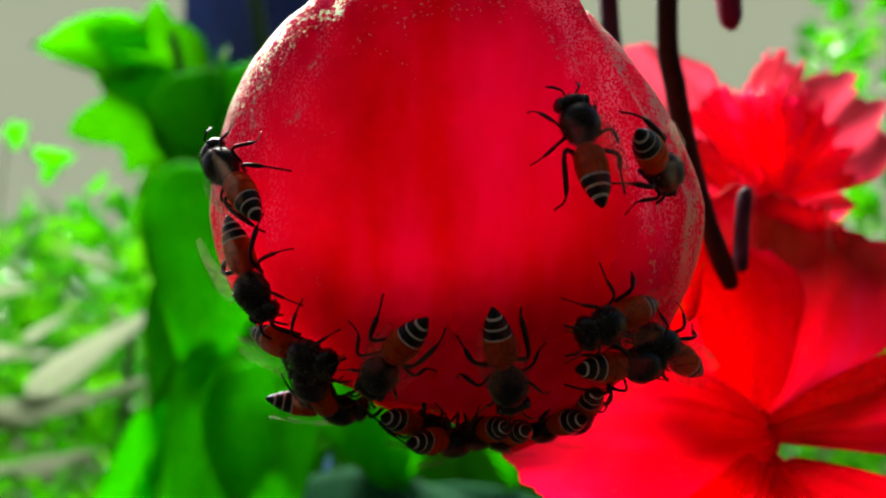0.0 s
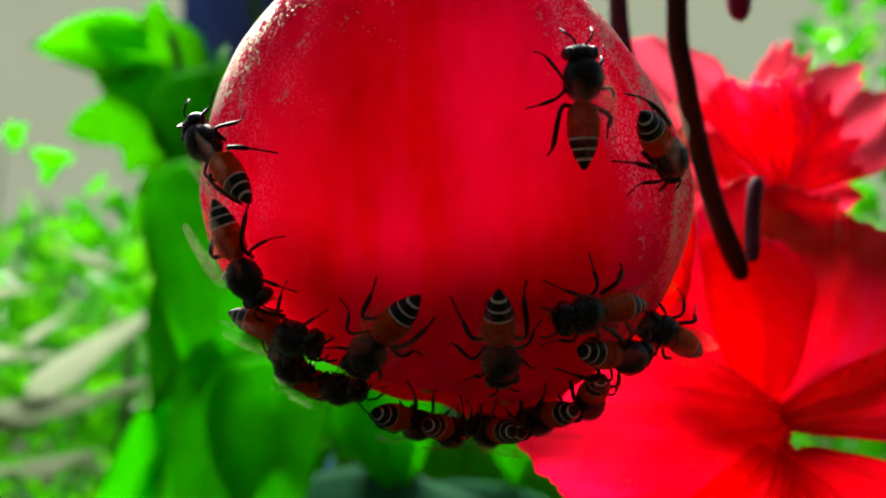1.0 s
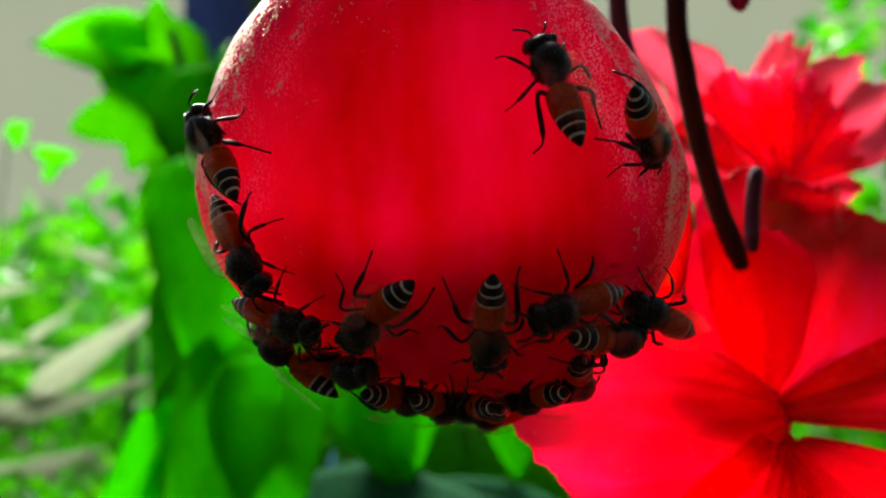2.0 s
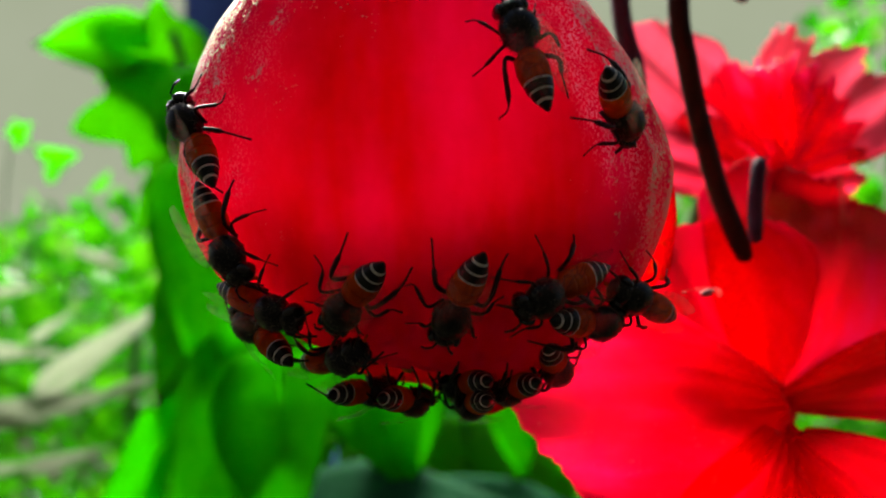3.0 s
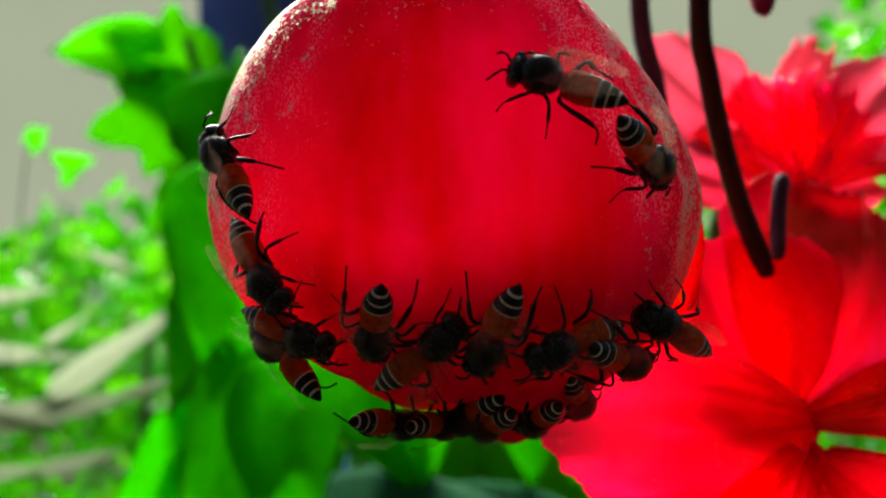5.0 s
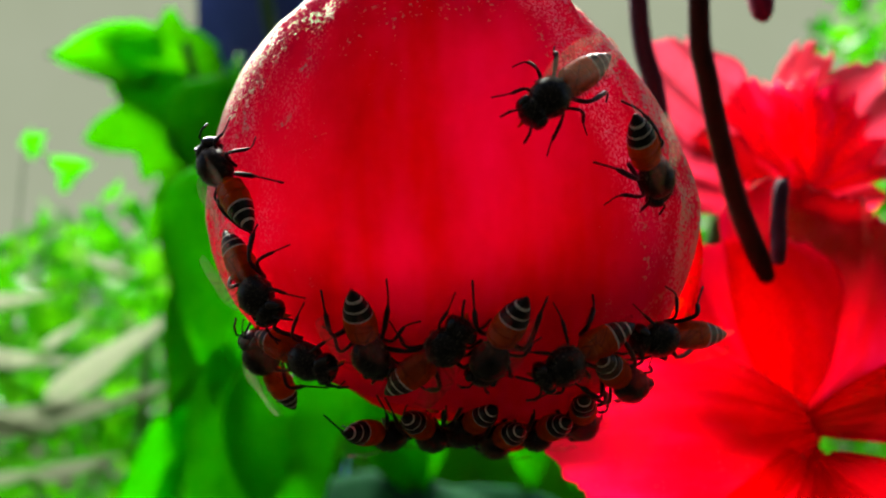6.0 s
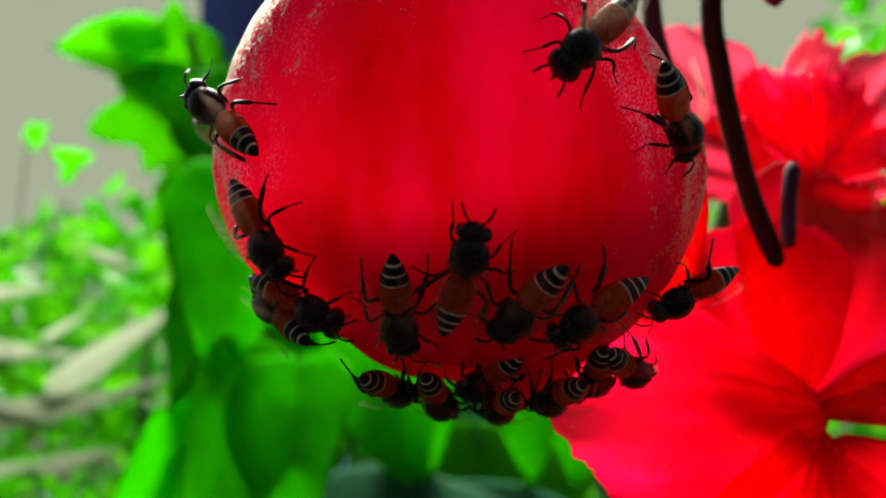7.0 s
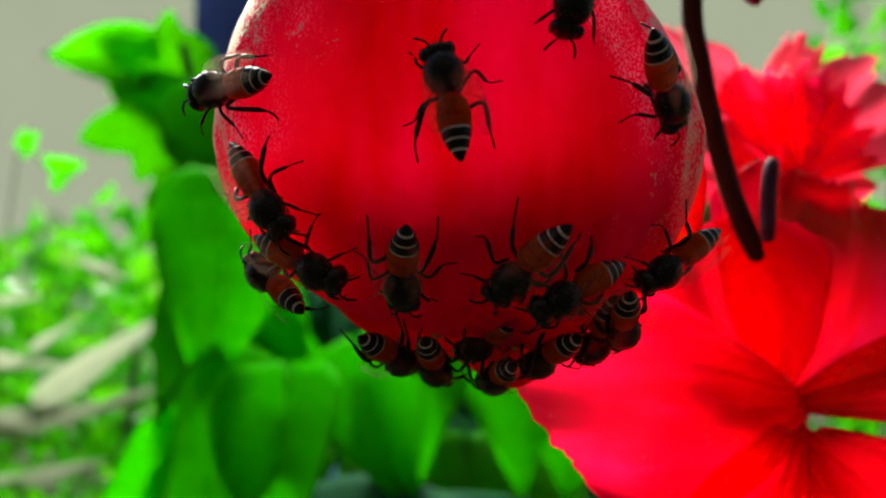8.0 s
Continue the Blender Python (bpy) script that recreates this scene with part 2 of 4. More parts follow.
PINKISH = solid("pinkish_chitin", [(0.3, (0.40, 0.10, 0.12)), (0.7, (0.60, 0.22, 0.24))], 1500, 0.6, 0.2, 0.3, 0.0001)
YELLOW = solid("pollen_yellow", [(0.3, (0.65, 0.30, 0.01)), (0.7, (0.80, 0.45, 0.03))], 1500, 0.7, 0.3, 0.4)

WING, n_, l_, p_ = material("wing_membrane")
p_.inputs["Base Color"].default_value, p_.inputs["Roughness"].default_value = (0.10, 0.045, 0.02, 1), 0.3
p_.inputs["Specular IOR Level"].default_value = 0.0
clear_, skin_, skin_mix_, mix_, film_, film_mix_ = (n_.new("ShaderNode" + k) for k in (
    "BsdfTransparent", "BsdfTranslucent", "MixShader", "MixShader", "BsdfGlossy", "MixShader"))
veins_, at_ = n_.new("ShaderNodeTexVoronoi"), n_.new("ShaderNodeTexCoord")
veins_.feature = "DISTANCE_TO_EDGE"
veins_.inputs["Scale"].default_value = 650
l_.new(at_.outputs["Object"], veins_.inputs["Vector"])
skin_.inputs["Color"].default_value, skin_mix_.inputs["Fac"].default_value = (0.75, 0.62, 0.45, 1), 0.05
l_.new(clear_.outputs["BSDF"], skin_mix_.inputs[1])
l_.new(skin_.outputs["BSDF"], skin_mix_.inputs[2])
l_.new(ramp(n_, l_, veins_.outputs["Distance"], [(0.015, (0.12, 0.12, 0.12)), (0.05, (0.0, 0.0, 0.0))]), mix_.inputs["Fac"])
l_.new(skin_mix_.outputs["Shader"], mix_.inputs[1])
l_.new(p_.outputs["BSDF"], mix_.inputs[2])
film_.inputs["Roughness"].default_value, film_mix_.inputs["Fac"].default_value = 0.25, 0.012
film_.inputs["Color"].default_value = (0.8, 0.78, 0.7, 1)
l_.new(bump(n_, l_, grain(n_, l_, 900), 0.5, 0.0001), film_.inputs["Normal"])
l_.new(mix_.outputs["Shader"], film_mix_.inputs[1])
l_.new(film_.outputs["BSDF"], film_mix_.inputs[2])
l_.new(film_mix_.outputs["Shader"], n_["Material Output"].inputs["Surface"])

HAZE, n_, l_, p_ = material("hazy_sky")
glow_ = n_.new("ShaderNodeEmission")
glow_.inputs["Strength"].default_value = 0.155 * 2 ** (2.7 - EXPOSURE)
l_.new(ramp(n_, l_, grain(n_, l_, 0.2), [(0.3, (0.385, 0.425, 0.295)), (0.7, (0.405, 0.445, 0.315))]), glow_.inputs["Color"])
l_.new(glow_.outputs["Emission"], n_["Material Output"].inputs["Surface"])

# ---- mesh helpers ----


def mesh_of(bm, name, *mats):
    me = bpy.data.meshes.new(name)
    bm.normal_update()
    bm.to_mesh(me)
    bm.free()
    for m in mats:
        me.materials.append(m)
    for f in me.polygons:
        f.use_smooth = True
    return me


def part(name, bm, mat, parent, label=""):
    """Links a bmesh as one mesh object under a thing or a part."""
    mats = mat if isinstance(mat, tuple) else (mat,)
    ob = new(name, bm if isinstance(bm, bpy.types.Mesh) else mesh_of(bm, name, *mats))
    ob.parent = parent
    if label:
        tagged(ob, label)
    return ob


def tube(points, radii, sides=8, bm=None):
    """A tapered tube along points, closed at both ends."""
    bm = bm or bmesh.new()
    pts = [Vector(p) for p in points]
    rings, side = [], None
    for i, p in enumerate(pts):
        d = (pts[min(i + 1, len(pts) - 1)] - pts[max(i - 1, 0)]).normalized()
        side = (side - d * side.dot(d)).normalized() if side else d.orthogonal().normalized()
        up = d.cross(side)
        rings.append([bm.verts.new(p + radii[i] * (math.cos(a) * side + math.sin(a) * up))
                      for a in (2 * math.pi * k / sides for k in range(sides))])
    for a, b in zip(rings, rings[1:]):
        for k in range(sides):
            bm.faces.new((a[k], a[(k + 1) % sides], b[(k + 1) % sides], b[k]))
    bm.faces.new(rings[0][::-1])
    bm.faces.new(rings[-1])
    return bm


def bend(points, steps):
    """A smooth line through points (Catmull-Rom)."""
    p = [Vector(q) for q in points]
    p = [p[0] * 2 - p[1], *p, p[-1] * 2 - p[-2]]
    out = []
    for i in range(1, len(p) - 2):
        for k in range(steps):
            t = k / steps
            out.append(0.5 * (2 * p[i] + (p[i + 1] - p[i - 1]) * t + (2 * p[i - 1] - 5 * p[i] + 4 * p[i + 1] - p[i + 2]) * t * t
                              + (3 * p[i] - p[i - 1] - 3 * p[i + 1] + p[i + 2]) * t ** 3))
    return [*out, p[-2]]


def sheet(nu, nv, place, thick, bm=None):
    """A thin sheet with two sides and a closed edge; place(u, v) for u, v in -1..1 and 0..1 gives a point."""
    bm = bm or bmesh.new()
    grid = [[place(2 * i / nu - 1, j / nv) for i in range(nu + 1)] for j in range(nv + 1)]
    fronts, backs = [], []
    for j in range(nv + 1):
        f, b = [], []
        for i in range(nu + 1):
            du = grid[j][min(i + 1, nu)] - grid[j][max(i - 1, 0)]
            dv = grid[min(j + 1, nv)][i] - grid[max(j - 1, 0)][i]
            n = du.cross(dv)
            n = n.normalized() if n.length > 1e-12 else Vector((0, -1, 0))
            edge = 0.25 if i in (0, nu) or j in (0, nv) else 0.5
            f.append(bm.verts.new(grid[j][i] + n * thick * edge))
            b.append(bm.verts.new(grid[j][i] - n * thick * edge))
        fronts.append(f)
        backs.append(b)
    for j in range(nv):
        for i in range(nu):
            bm.faces.new((fronts[j][i], fronts[j][i + 1], fronts[j + 1][i + 1], fronts[j + 1][i]))
            bm.faces.new((backs[j][i], backs[j + 1][i], backs[j + 1][i + 1], backs[j][i + 1]))
    loop = ([(0, i) for i in range(nu)] + [(j, nu) for j in range(nv)] + [(nv, i) for i in range(nu, 0, -1)] + [(j, 0) for j in range(nv, 0, -1)])
    for (a, b), (c, d) in zip(loop, loop[1:] + loop[:1]):
        bm.faces.new((fronts[a][b], backs[a][b], backs[c][d], fronts[c][d]))
    return bm


def egg_at(p, r):
    bm = bmesh.new()
    bmesh.ops.create_uvsphere(bm, u_segments=10, v_segments=6, radius=r)
    bmesh.ops.translate(bm, vec=p, verts=bm.verts)
    return bm


def wave(*p):
    return noise.noise(Vector(p))


MM = 0.001

# ---- ground, distance ----
bm = bmesh.new()
N = 60
for j in range(N + 1):
    for i in range(N + 1):
        x, y = [math.copysign(abs(2 * k / N - 1) ** 3, k - N / 2) * 400 for k in (i, j)]
        bm.verts.new((x, y, 0.03 * wave(x * 0.7, y * 0.7, 0)))
bm.verts.ensure_lookup_table()
for j in range(N):
    for i in range(N):
        k = j * (N + 1) + i
        bm.faces.new([bm.verts[q] for q in (k, k + 1, k + N + 2, k + N + 1)])
tagged(new("ground", mesh_of(bm, "ground", SOIL)), "dark garden soil with patchy green weeds", "ground", kind="structure")

bm = bmesh.new()
for x, z in ((-60, -1), (60, -1), (60, 19), (-60, 19)):
    bm.verts.new((x, 40, z))
bm.faces.new(bm.verts)
tagged(new("backdrop", mesh_of(bm, "backdrop", HAZE)), "pale hazy sky behind the garden foliage", "sky", kind="structure")

# ---- post ----
post = tagged(new("wooden_post"), "dark blue painted square post overgrown by a vine", "post")
post.location = (-0.181, 0.66, 0)
bm = bmesh.new()
bmesh.ops.create_cube(bm, size=1)
bmesh.ops.scale(bm, vec=(0.117, 0.117, 1.42), verts=bm.verts)
bmesh.ops.translate(bm, vec=(0, 0, 0.71), verts=bm.verts)
bmesh.ops.bevel(bm, geom=bm.edges[:], offset=0.006, segments=2, affect="EDGES")
part("shaft", bm, POST, post)

# unseen wall added behind the camera to hold back front light
bm = bmesh.new()
bmesh.ops.create_cube(bm, size=1)
bmesh.ops.scale(bm, vec=(7, 0.2, 3.0), verts=bm.verts)
bmesh.ops.translate(bm, vec=(0, -0.75, 1.5), verts=bm.verts)
tagged(new("wall_south", mesh_of(bm, "wall_south", BLOCK_SKIN)), "unseen dark wall added to block light from the camera side", "wall", kind="structure")

# ---- leaves ----


def leaf_bm(length, width, fold, droop, bm=None, m=Matrix(), lobes=0.20):
    """A heart-shaped leaf that grows along +y from its stalk, pointed, with a wavy edge, a sunken midrib and side veins."""
    def place(u, v):
        w = width * 1.15 * max(0.02, math.sin(math.pi * min(1, v * 1.01) ** 0.52)) ** 0.75 * (1 - 0.45 * v ** 2)
        y = length * (v - lobes * abs(u) * (1 - v) ** 1.5 * 2)
        z = fold * abs(u) * w - droop * length * v * v + 0.05 * width * math.sin(9 * v + 2.5 * u) * u * u
        z -= 0.020 * width * math.exp(-(u / 0.10) ** 2) + 0.006 * width * math.cos(26 * v - 9 * abs(u))
        return m @ Vector((u * w * 0.5, y, z))
    return sheet(14, 22, place, length * 0.008, bm)


def vine_leaf(name, length, parent, m):
    ob = new(name, LEAVES[name])
    ob.parent = parent
    ob.matrix_basis = m @ Matrix.Scale(length, 4)
    return ob


def lobed_leaf_bm(depth, cup, seed):
    """A leaf of five pointed lobes round its stalk's end, one unit from stalk to tip along +y, with sunken veins."""
    lobes = ((90, 1.0, 30), (38, 0.82, 25), (142, 0.80, 25), (-18, 0.62, 26), (198, 0.60, 26))
    nr, na, bm = 6, 60, bmesh.new()
    sides = ([], [])
    for j in range(nr + 1):
        rows = ([], [])
        for i in range(na):
            a = -90 + 360 * i / na
            gaps = [min(abs(a - at), abs(a - at + 360), abs(a - at - 360)) for at, _, _ in lobes]
            r = max(0.56 * long + 0.44 * long * max(0, 1 - gap / wide) ** depth for gap, (_, long, wide) in zip(gaps, lobes))
            r *= 1 - 0.75 * max(0, 1 - min(abs(a + 90), abs(a - 270)) / 22) + 0.05 * wave(i * 0.9, seed, 0)
            f = j / nr
            x, y = r * f * math.cos(radians(a)), r * f * math.sin(radians(a))
            z = -cup * (x * x + y * y) - 0.035 * f * max(0, 1 - min(gaps) / 9) + 0.10 * f * wave(x * 3, y * 3, seed)
            for row, lift in zip(rows, (0.004, -0.004)):
                row.append(bm.verts.new((x, y, z + (lift if j < nr else lift * 0.4))) if j or not i else row[0])
        for side, row in zip(sides, rows):
            side.append(row)
    for side, flip in zip(sides, (1, -1)):
        for j in range(nr):
            for i in range(na):
                k = (i + 1) % na
                quad = [side[j][i], side[j + 1][i], side[j + 1][k], side[j][k]] if j else [side[0][0], side[1][i], side[1][k]]
                bm.faces.new(quad[::flip])
    for i in range(na):
        k = (i + 1) % na
        bm.faces.new((sides[0][nr][i], sides[1][nr][i], sides[1][nr][k], sides[0][nr][k]))
    bm.normal_update()
    return bm


LEAVES = {"lobed_leaf": mesh_of(lobed_leaf_bm(1.1, 0.2, 4.0), "lobed_leaf", SKYLIT_LEAF)}
for name, mat, w, fold, droop in (("leaf", LEAF, 0.85, 0.22, 0.18), ("young_leaf", SKYLIT_LEAF, 0.85, 0.22, 0.18), ("broad_leaf", DULL_LEAF, 0.9, 0.1, 0.12), ("pale_leaf", GLINT_LEAF, 0.20, 0.15, 0.12)):
    LEAVES[name] = mesh_of(leaf_bm(1.0, w, fold, droop), name, mat)

rnd = random.Random(7)


def facing(x, y, z, turn, tip, roll):
    """A leaf's pose: it hangs at x, y, z with its upper face towards the eye; turn about the line of sight, tip back, roll."""
    return Matrix.Translation((x, y, z)) @ pose(0, 0, 0, 0, turn, 0) @ pose(0, 0, 0, 90 + tip, 0, 0) @ pose(0, 0, 0, 0, roll, 0)


# vine that covers the post: hanging heart-shaped leaves
vine = tagged(new("vine"), "climbing vine with large heart-shaped green leaves on a post", "vine")
part("vine_stem", tube(bend([(-0.17, 0.55, 0), (-0.13, 0.545, 0.4), (-0.18, 0.54, 0.8), (-0.14, 0.545, 1.15), (-0.19, 0.55, 1.5)], 8),
                       [0.006] * 33), GREEN_STALK, vine)
for k in range(34):
    z = 0.35 + 0.865 * rnd.random()
    x = -0.14 + rnd.uniform(-0.03, 0.06 if z < 1.0 else 0.025)
    vine_leaf("leaf", rnd.uniform(0.065, 0.12), vine, facing(x, 0.53 - rnd.random() * 0.10, z, rnd.gauss(176, 26), rnd.gauss(32, 18), rnd.gauss(0, 20)))

for k in range(20):
    z = 0.55 + 0.60 * rnd.random()
    vine_leaf("leaf", rnd.uniform(0.055, 0.10), vine, facing(-0.205 + rnd.uniform(-0.026, 0.045), 0.585 - rnd.random() * 0.05, z, rnd.gauss(178, 22), rnd.gauss(28, 14), rnd.gauss(0, 18)))

# nearer climbing shoot under the blossom
shoot = tagged(new("creeper"), "leafy creeper with broad hanging leaves in shade", "vine")
part("creeper_stem", tube(bend([(0.02, 0.42, 0), (-0.02, 0.40, 0.5), (-0.05, 0.38, 0.85), (-0.09, 0.37, 1.0)], 8), [0.004] * 25), GREEN_STALK, shoot)
for x, y, z, s, turn, tip, roll in (
        (-0.084, 0.33, 1.018, 0.072, 178, -12, 10), (-0.118, 0.36, 1.112, 0.090, 182, -10, -12), (-0.105, 0.34, 1.02, 0.075, 200, -5, -15), (-0.045, 0.36, 1.03, 0.07, 160, -20, 5),
        (-0.02, 0.38, 1.03, 0.075, 190, -15, 20), (0.03, 0.40, 1.04, 0.08, 170, -10, -10), (0.075, 0.42, 1.03, 0.08, 185, -18, 12),
        (-0.12, 0.35, 0.97, 0.07, 165, 0, 18), (-0.07, 0.37, 0.96, 0.08, 190, 8, 0), (0.01, 0.41, 0.965, 0.07, 175, 5, -8),
        (0.11, 0.44, 1.02, 0.075, 180, -12, -6), (0.05, 0.43, 0.96, 0.08, 195, 4, 8)):
    vine_leaf("leaf", s, shoot, facing(x, y, z, turn, tip + 40, roll))

dull = tagged(new("ground_plant"), "low plant with broad dull grey-green leaf", "plant")
part("plant_stem", tube(bend([(0.0, 0.36, 0), (0.0, 0.35, 0.5), (-0.01, 0.33, 0.93)], 6), [0.004] * 13), GREEN_STALK, dull)
vine_leaf("broad_leaf", 0.16, dull, Matrix.Translation((-0.07, 0.29, 0.945)) @ pose(0, 0, 0, 12, 8, -80))
vine_leaf("broad_leaf", 0.13, dull, Matrix.Translation((0.05, 0.33, 0.925)) @ pose(0, 0, 0, 20, -8, 60))

# long-leaved plant further back, its pale colour standing for sky glints
pale = tagged(new("pale_plant"), "plant with long leaves painted pale for sky glints among green shrubs", "plant")
part("plant_stem", tube(bend([(-0.42, 0.78, 0), (-0.40, 0.77, 0.6), (-0.36, 0.76, 1.0)], 6), [0.006] * 13), GREEN_STALK, pale)
for x, z, s, turn, tip in ((-0.351, 1.007, 0.15, 58, 12), (-0.46, 0.988, 0.10, 92, 18), (-0.475, 1.055, 0.08, 84, 15), (-0.413, 0.932, 0.15, 80, 10),
                           (-0.475, 0.912, 0.09, 96, 15), (-0.30, 0.85, 0.10, 64, 12), (-0.40, 0.875, 0.09, 74, 20), (-0.37, 1.085, 0.05, 110, 15),
                           (-0.33, 0.955, 0.06, 70, 15), (-0.425, 1.02, 0.05, 60, 15), (-0.49, 0.86, 0.10, 80, 15)):
    a = radians(turn)
    vine_leaf("pale_leaf", s, pale, facing(x - math.sin(a) * s / 2, 0.72, z - math.cos(a) * s / 2, turn, tip, 6))

# leaves that stand out against the sky beside the post
spray = tagged(new("leafy_spray"), "spray of bright green leaves against pale sky", "branch")
part("twig", tube(bend([(-0.17, 0.57, 0), (-0.175, 0.57, 0.7), (-0.19, 0.55, 1.12), (-0.215, 0.52, 1.27)], 8), [0.004] * 25), GREEN_STALK, spray)
part("twig", tube(bend([(-0.42, 0.60, 0.98), (-0.385, 0.57, 1.13), (-0.368, 0.56, 1.194), (-0.345, 0.56, 1.174), (-0.336, 0.56, 1.172)], 6), [0.0007] * 25), GREEN_STALK, spray)
for kind, x, y, z, s, turn, tip, roll in (
        ("lobed_leaf", -0.232, 0.54, 1.253, 0.070, -55, 14, 8), ("young_leaf", -0.262, 0.53, 1.259, 0.064, -86, 20, 12), ("lobed_leaf", -0.233, 0.53, 1.210, 0.072, -104, 12, -8),
        ("lobed_leaf", -0.226, 0.55, 1.166, 0.048, 190, 12, 8), ("lobed_leaf", -0.217, 0.56, 1.142, 0.045, 165, 12, -8), ("young_leaf", -0.238, 0.57, 1.150, 0.050, 215, 16, 10),
        ("young_leaf", -0.336, 0.56, 1.172, 0.034, 80, 34, 10), ("lobed_leaf", -0.368, 0.56, 1.196, 0.020, 60, 20, 0)):
    vine_leaf(kind, s, spray, facing(x, y, z, turn, tip, roll))


def thicket(name, label, count, box, size, seed, mat, limit=None):
    """Many small leaves in a box (x0, x1, y0, y1, z0, z1), joined."""
    r = random.Random(seed)
    verts, faces = [], []
    base = [(0, 0, 0), (-0.32, 0.35, 0.06), (0.32, 0.35, 0.06), (0, 0.4, 0), (-0.2, 0.75, 0.02), (0.2, 0.75, 0.02), (0, 1, -0.1)]
    cells = ((0, 3, 1), (0, 2, 3), (1, 3, 4), (3, 2, 5), (3, 6, 4), (3, 5, 6))
    made = 0
    while made < count:
        p = Vector((r.uniform(*box[0:2]), r.uniform(*box[2:4]), r.uniform(*box[4:6])))
        if limit and not limit(p, r):
            continue
        made += 1
        s = size * r.uniform(0.6, 1.4)
        q = Euler((r.gauss(1.2, 0.7), r.gauss(0, 0.7), r.uniform(0, 6.28))).to_matrix()
        k = len(verts)
        verts.extend((p + q @ (Vector(b) * s))[:] for b in base)
        faces.extend(tuple(k + i for i in f) for f in cells)
    me = bpy.data.meshes.new(name)
    me.from_pydata(verts, [], faces)
    me.materials.append(mat)
    return tagged(new(name, me), label, "bushes", kind="stuff")


def left_bank(p, r):
    top = 1.1 + p.y * 0.04 + 0.10 * p.y * wave(p.x * 2.6, p.y, 3)
    return p.z < top and wave(p.x * 4, p.y * 4, p.z * 4) > -0.05


def right_bank(p, r):
    top = 1.1 + p.y * 0.13 + p.y * 0.42 * min(1, max(0, (p.x / p.y - 0.50) * 8))
    return p.z < top and wave(p.x * 4, p.y * 4, p.z * 4) > -0.3


thicket("shrubs", "bright green garden shrubs with glossy leaves", 5200, (-1.5, -0.05, 0.85, 1.9, 0.3, 1.6), 0.042, 3, SHRUB, left_bank)
thicket("far_shrubs", "dense green shrubs further back in the garden", 5000, (-3.5, 3.5, 2.2, 4.0, 0.0, 1.6), 0.11, 4, SHRUB,
        lambda p, r: p.z < 1.12 + p.y * 0.04 * wave(p.x * 2, 0, 9) and wave(p.x * 3, p.y * 3, p.z * 3) > -0.3)
thicket("hedge", "green foliage beside the red blossoms", 4500, (-0.1, 1.7, 0.9, 1.8, 0.2, 1.9), 0.045, 5, SHRUB, right_bank)

# dark leaves added so that gaps in the creeper read as deep shade
thicket("undergrowth", "dark leaves added as shade in the gaps behind the hanging creeper", 1900, (-0.20, 0.22, 0.53, 0.59, 0.4, 1.10), 0.045, 6, DULL_LEAF,
        lambda p, r: p.z < 1.055 + 0.05 * wave(p.x * 9, p.y * 5, 2))

# ---- hanging blossom ----
A, C, TOP, BOTTOM = 23.6 * MM, 14.0 * MM, 24.7 * MM, 19.3 * MM


def dome(reach, grow, seed, folds):
    """A spoon-shaped petal, bulging towards -y, cut off all round at `reach` degrees from its middle; grow swells it."""
    def place(u, v):
        v = 2 * v - 1
        x, z = u * math.sqrt(1 - v * v / 2), v * math.sqrt(1 - u * u / 2)
        r, b = math.hypot(x, z), math.atan2(z, x)
        claw = min(1.0, max(0.0, (math.sin(b) - 0.84) / 0.13))      # narrows to its claw under the stalk
        a = radians(reach) * (1 - 0.36 * claw * claw * (3 - 2 * claw)) * r * (1 + (0.012 * wave(math.cos(b) * 9, math.sin(b) * 9, seed) + 0.006 * wave(math.cos(b) * 40, math.sin(b) * 40, seed)) * r ** 6)
        n = Vector((math.sin(a) * math.cos(b), -math.cos(a), math.sin(a) * math.sin(b)))
        s = n.x / max(0.25, 1 - 0.55 * max(0, n.z))
        rise = folds * (0.5 * wave(s * 3.1, 0.6 * n.z, seed) + 0.06 * wave(s * 9, 1.1 * n.z, seed + 3) + 0.12 * wave(n.x * 9, n.z * 9, seed + 7))
        ridge = folds * 0.9 * math.exp(-((s - 0.80) / 0.05) ** 2) * max(0, 0.6 + n.z)
        size = (grow + rise + ridge)
        full = min(1.0, max(0.0, (n.x + 0.1) / 0.55))
        low_end = BOTTOM * (1 + 0.17 * full * full * (3 - 2 * full))
        slim = 7.0 * MM * max(0, n.x) * max(0, n.z)                  # its shoulder slopes more on one side
        return Vector((n.x * (A + size) - slim, n.y * (C + size), n.z * ((TOP if n.z > 0 else low_end) + size)))
    return place


